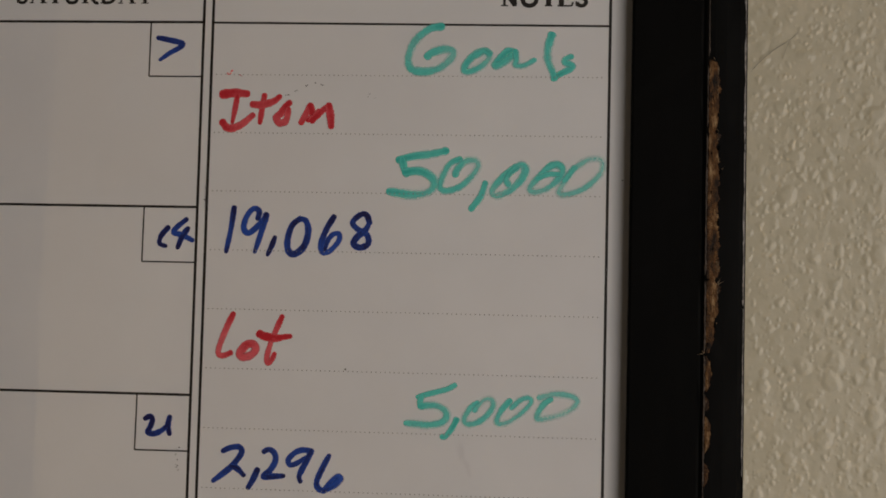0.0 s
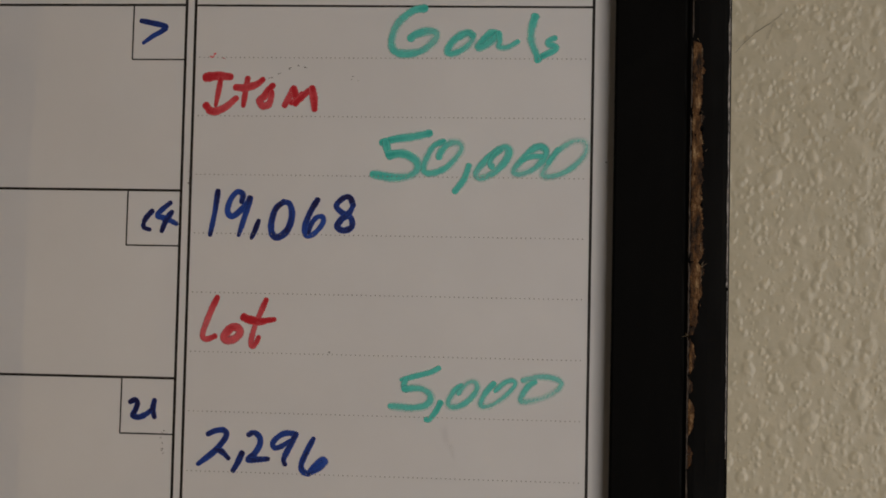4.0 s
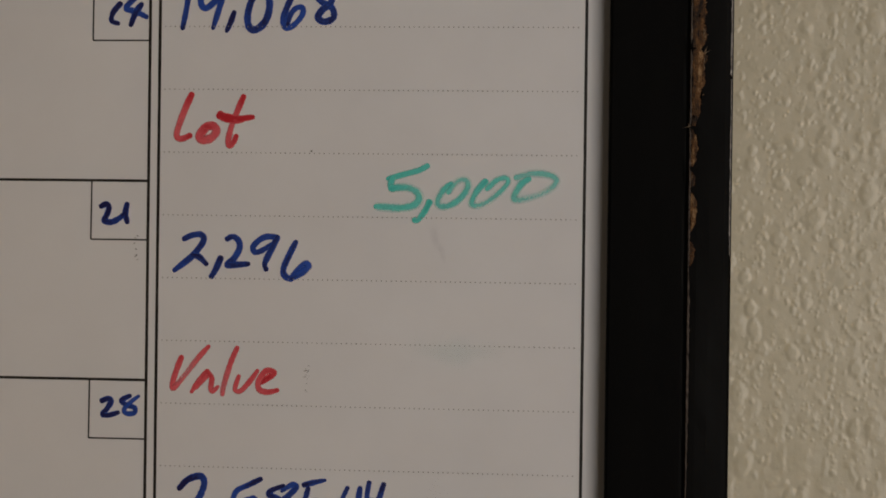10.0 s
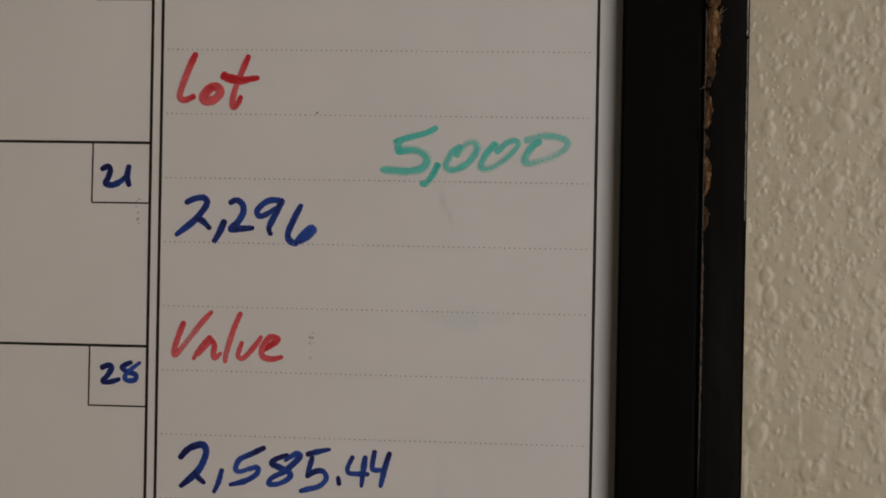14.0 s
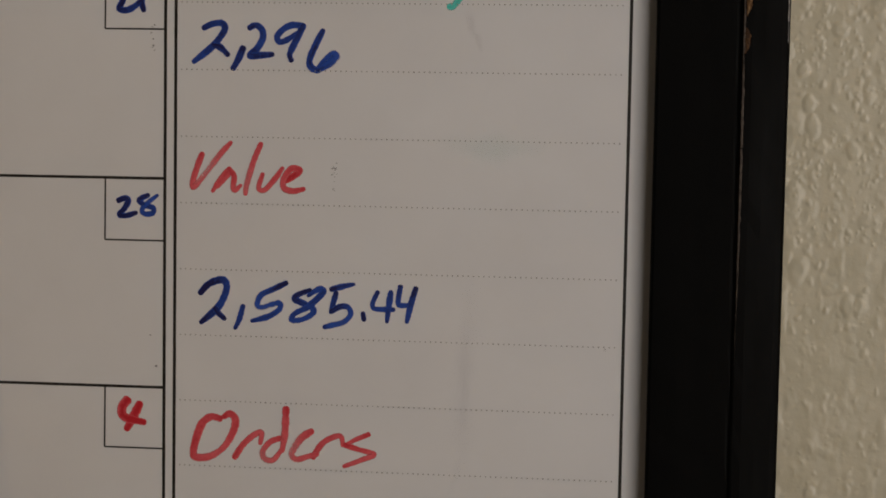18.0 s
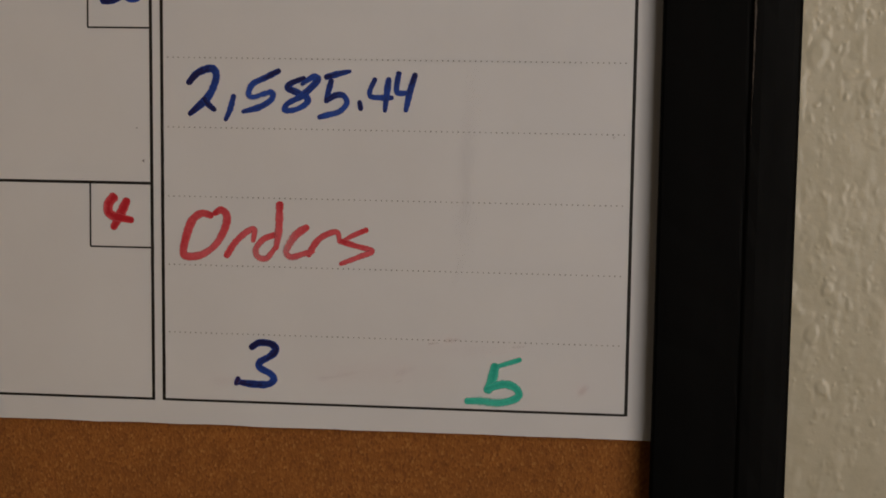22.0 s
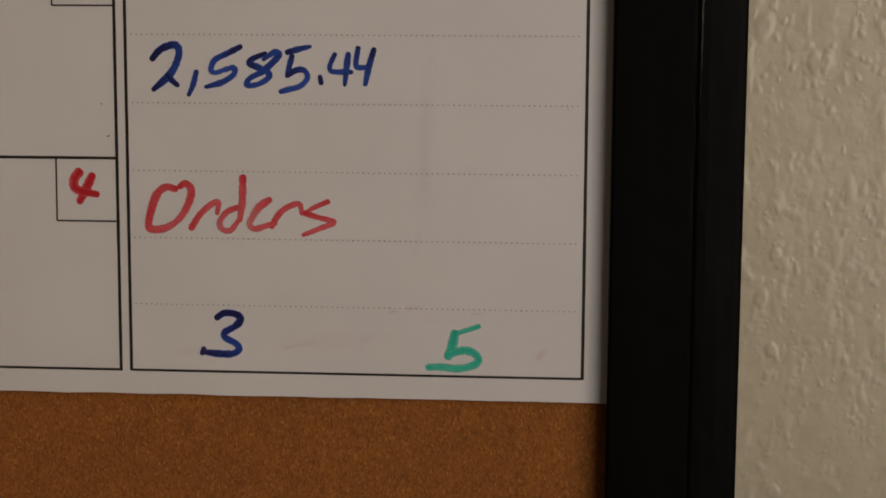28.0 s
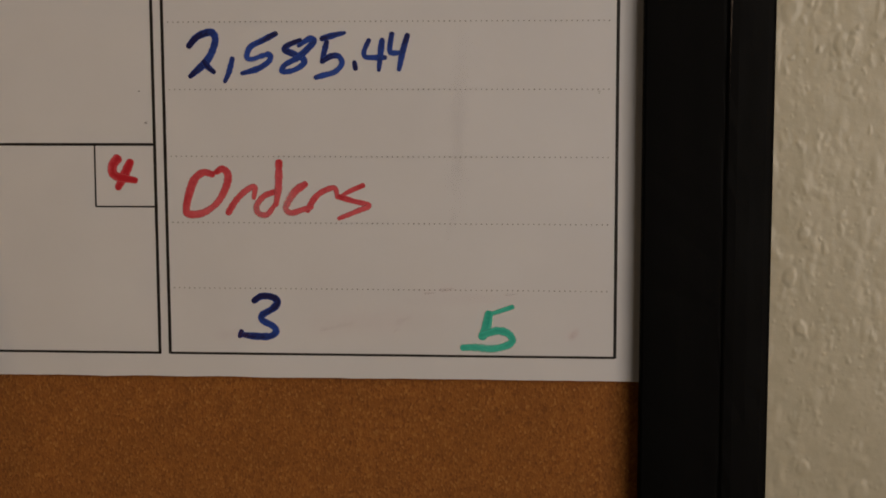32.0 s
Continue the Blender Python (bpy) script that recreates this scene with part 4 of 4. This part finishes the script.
# 21
ink("blue", "2", "21", [[1.52, -12, -57.5, -10.7, -56.9, -10, -57.8, -10.5, -59.6, -11.2, -61.2, -9.3, -61.5, -7.4, -60.6, -6.4, -59.7]], 1.08)
ink("blue", "1", "21", [[1.52, -5.3, -56.9, -5.7, -59.3, -5.2, -61.4]], 1.08)
# 28
ink("blue", "2", "28", [[1.35, -11.3, -107.2, -9.7, -106.6, -8.8, -107.2, -9.8, -109.1, -11, -110.6, -9.3, -110.8, -7, -110.1]], 1.08)
ink("blue", "8", "28", [[1.35, -4, -105.8, -6.2, -107, -4.9, -108.1, -2.7, -108.8, -2.8, -110.1, -4.8, -110.3, -5.4, -109.3, -4, -107.6, -1.8, -105.9]], 1.08)
# 4
ink("red", "4", "4", [[2.26, -9, -155.9, -10.2, -157.5, -10.1, -159.6, -8.1, -160.7], [2.12, -5.9, -156.8, -7.2, -159.5, -8.9, -162.7], [1.97, -8.3, -160.5, -4.9, -161.1]], 1.08)


# ---- traces of wiping: specks and faint residue ----
def specks(name, colour, cx, cz, sx, sz, count, size, seed, film, label):
    rng = np.random.default_rng(seed)
    strokes = []
    for _ in range(count):
        x, z = cx + rng.normal(0, sx), cz + rng.normal(0, sz)
        d, a = size * rng.uniform(0.3, 1.4), rng.uniform(-0.8, 0.8)
        strokes.append([size * rng.uniform(0.5, 1.0), x, z, x + d * math.cos(a), z + d * math.sin(a)])
    attach(stroke_mesh(name, strokes, INK[colour], seed, thin=film, ragged=0.3), sheet, label)


specks("ink_speck", "grey", 2.55, 2.6, 0.22, 3.4, 26, 0.42, 1, 1.2, "black crumbs of old marker ink")
for k, (x, z, d) in enumerate(((23.9, 30.8, 0.6), (26.3, 32.0, 0.5), (29.3, 33.5, 1.0), (31.2, 34.0, 1.0), (33.2, 33.9, 0.6))):
    specks("ink_speck", "grey", x, z, 0.35, 0.12, 3, 0.32, 60 + k, d, "grey crumbs of wiped ink")
specks("ink_speck", "grey", 46.2, 31.5, 0.8, 0.5, 3, 0.35, 3, 0.45, "grey crumbs of wiped ink")
specks("ink_speck", "pink", 8.0, 36.8, 1.2, 0.3, 5, 0.5, 4, 0.8, "faint red trace of wiped ink")
specks("ink_speck", "grey", -2.9, -66.8, 0.35, 2.6, 9, 0.4, 5, 0.5, "grey crumbs of wiped ink")
specks("ink_speck", "grey", 41.2, -100.6, 0.7, 1.9, 13, 0.32, 6, 0.4, "grey crumbs of wiped ink")
specks("ink_speck", "grey", 41.6, -98.6, 0.45, 0.35, 5, 0.4, 16, 0.5, "grey crumbs of wiped ink")
specks("ink_speck", "grey", -1.95, -147.3, 0.05, 0.05, 2, 0.4, 7, 1.0, "black crumb of old marker ink")
specks("ink_speck", "grey", -3.2, -139.6, 0.1, 0.1, 2, 0.25, 8, 0.6, "black crumb of old marker ink")
specks("ink_speck", "grey", 41.9, -43.0, 0.05, 0.3, 2, 0.35, 9, 0.8, "black crumb of old marker ink")


def smear(colour, strokes, film, seed, label):
    attach(stroke_mesh("ink_smear", strokes, INK[colour], seed, thin=film, ragged=0.25, soft_edge=0.0, y0=-0.06), sheet, label)


smear("pink", [[9, 36, -196.6, 60, -195.0, 72, -195.4], [4, 60, -190.2, 80, -189.2, 92, -189.8], [4, 14, -199, 22, -198.4]], 0.03, 21, "faint pink smear of wiped ink")
smear("pink", [[1.6, 40.0, -197.3, 43.5, -196.6], [1.5, 44.2, -196.4, 48.4, -195.5], [2.2, 58.2, -195.4, 62.0, -193.9], [1.2, 57.8, -197.6, 59.0, -197.0]], 0.05, 26, "faint pink smear of wiped ink")
smear("pink", [[1.0, 65.4, -188.2, 67.6, -188.0], [1.3, 69.2, -187.4, 72.2, -187.0], [0.9, 84.6, -188.4, 87.6, -188.1]], 0.16, 27, "faint red trace of wiped ink")
smear("pink", [[3.0, 100.4, -198.6, 101.6, -197.2]], 0.09, 22, "faint pink smear of wiped ink")
smear("haze", [[6, 74.6, -122, 73.6, -142, 72.8, -164], [3.6, 73.6, -146, 73.4, -160], [3.2, 72.6, -168, 70.4, -176], [8, 76, -128, 73, -150, 74, -172]], 0.03, 23, "faint violet smear of wiped ink")
smear("haze", [[3.6, 73.2, -62.2, 74.0, -66.4], [2.4, 75.0, -66.6, 76.0, -70.2]], 0.075, 24, "faint grey smear of wiped ink")
smear("mist", [[7, 68, -92.0, 78, -93.2, 92, -92.2]], 0.06, 25, "faint teal smear of wiped ink")
specks("ink_speck", "grey", 114.6, 8.8, 0.02, 0.02, 2, 0.3, 31, 1.0, "black crumb of old marker ink")
specks("ink_speck", "grey", 106.5, -140.2, 0.15, 0.4, 4, 0.25, 32, 0.5, "grey crumbs of wiped ink")

# ---- a stray fibre caught on the wall beside the frame ----
fibre = tagged(new("stray_fibre"), "thin dark forked fibre caught on the textured wall", "fibre")
fibre.location = (0.148, WALL_Y - 0.0008, BZ + 0.040)


def strand(pts, r):
    c = bpy.data.curves.new("strand", "CURVE")
    c.dimensions, c.bevel_depth, c.bevel_resolution = "3D", r, 1
    s = c.splines.new("POLY")
    way = smooth_path(pts, 0.5)
    s.points.add(len(way) - 1)
    for k, (x, z) in zip(s.points, way):
        k.co = (x / 1000, -0.0002 * math.sin(x * 0.5), z / 1000, 1)
    c.materials.append(FIBRE)
    ob = new("strand", c)
    attach(ob, fibre)


strand([(0.8, -0.2), (3.6, 2.9), (7.2, 6.0), (10.4, 8.1), (13.4, 10.6)], 0.000045)
strand([(9.3, 3.6), (10.0, 5.6), (10.9, 8.2)], 0.00003)
strand([(6.2, 5.4), (8.4, 6.9), (10.4, 8.1)], 0.000035)
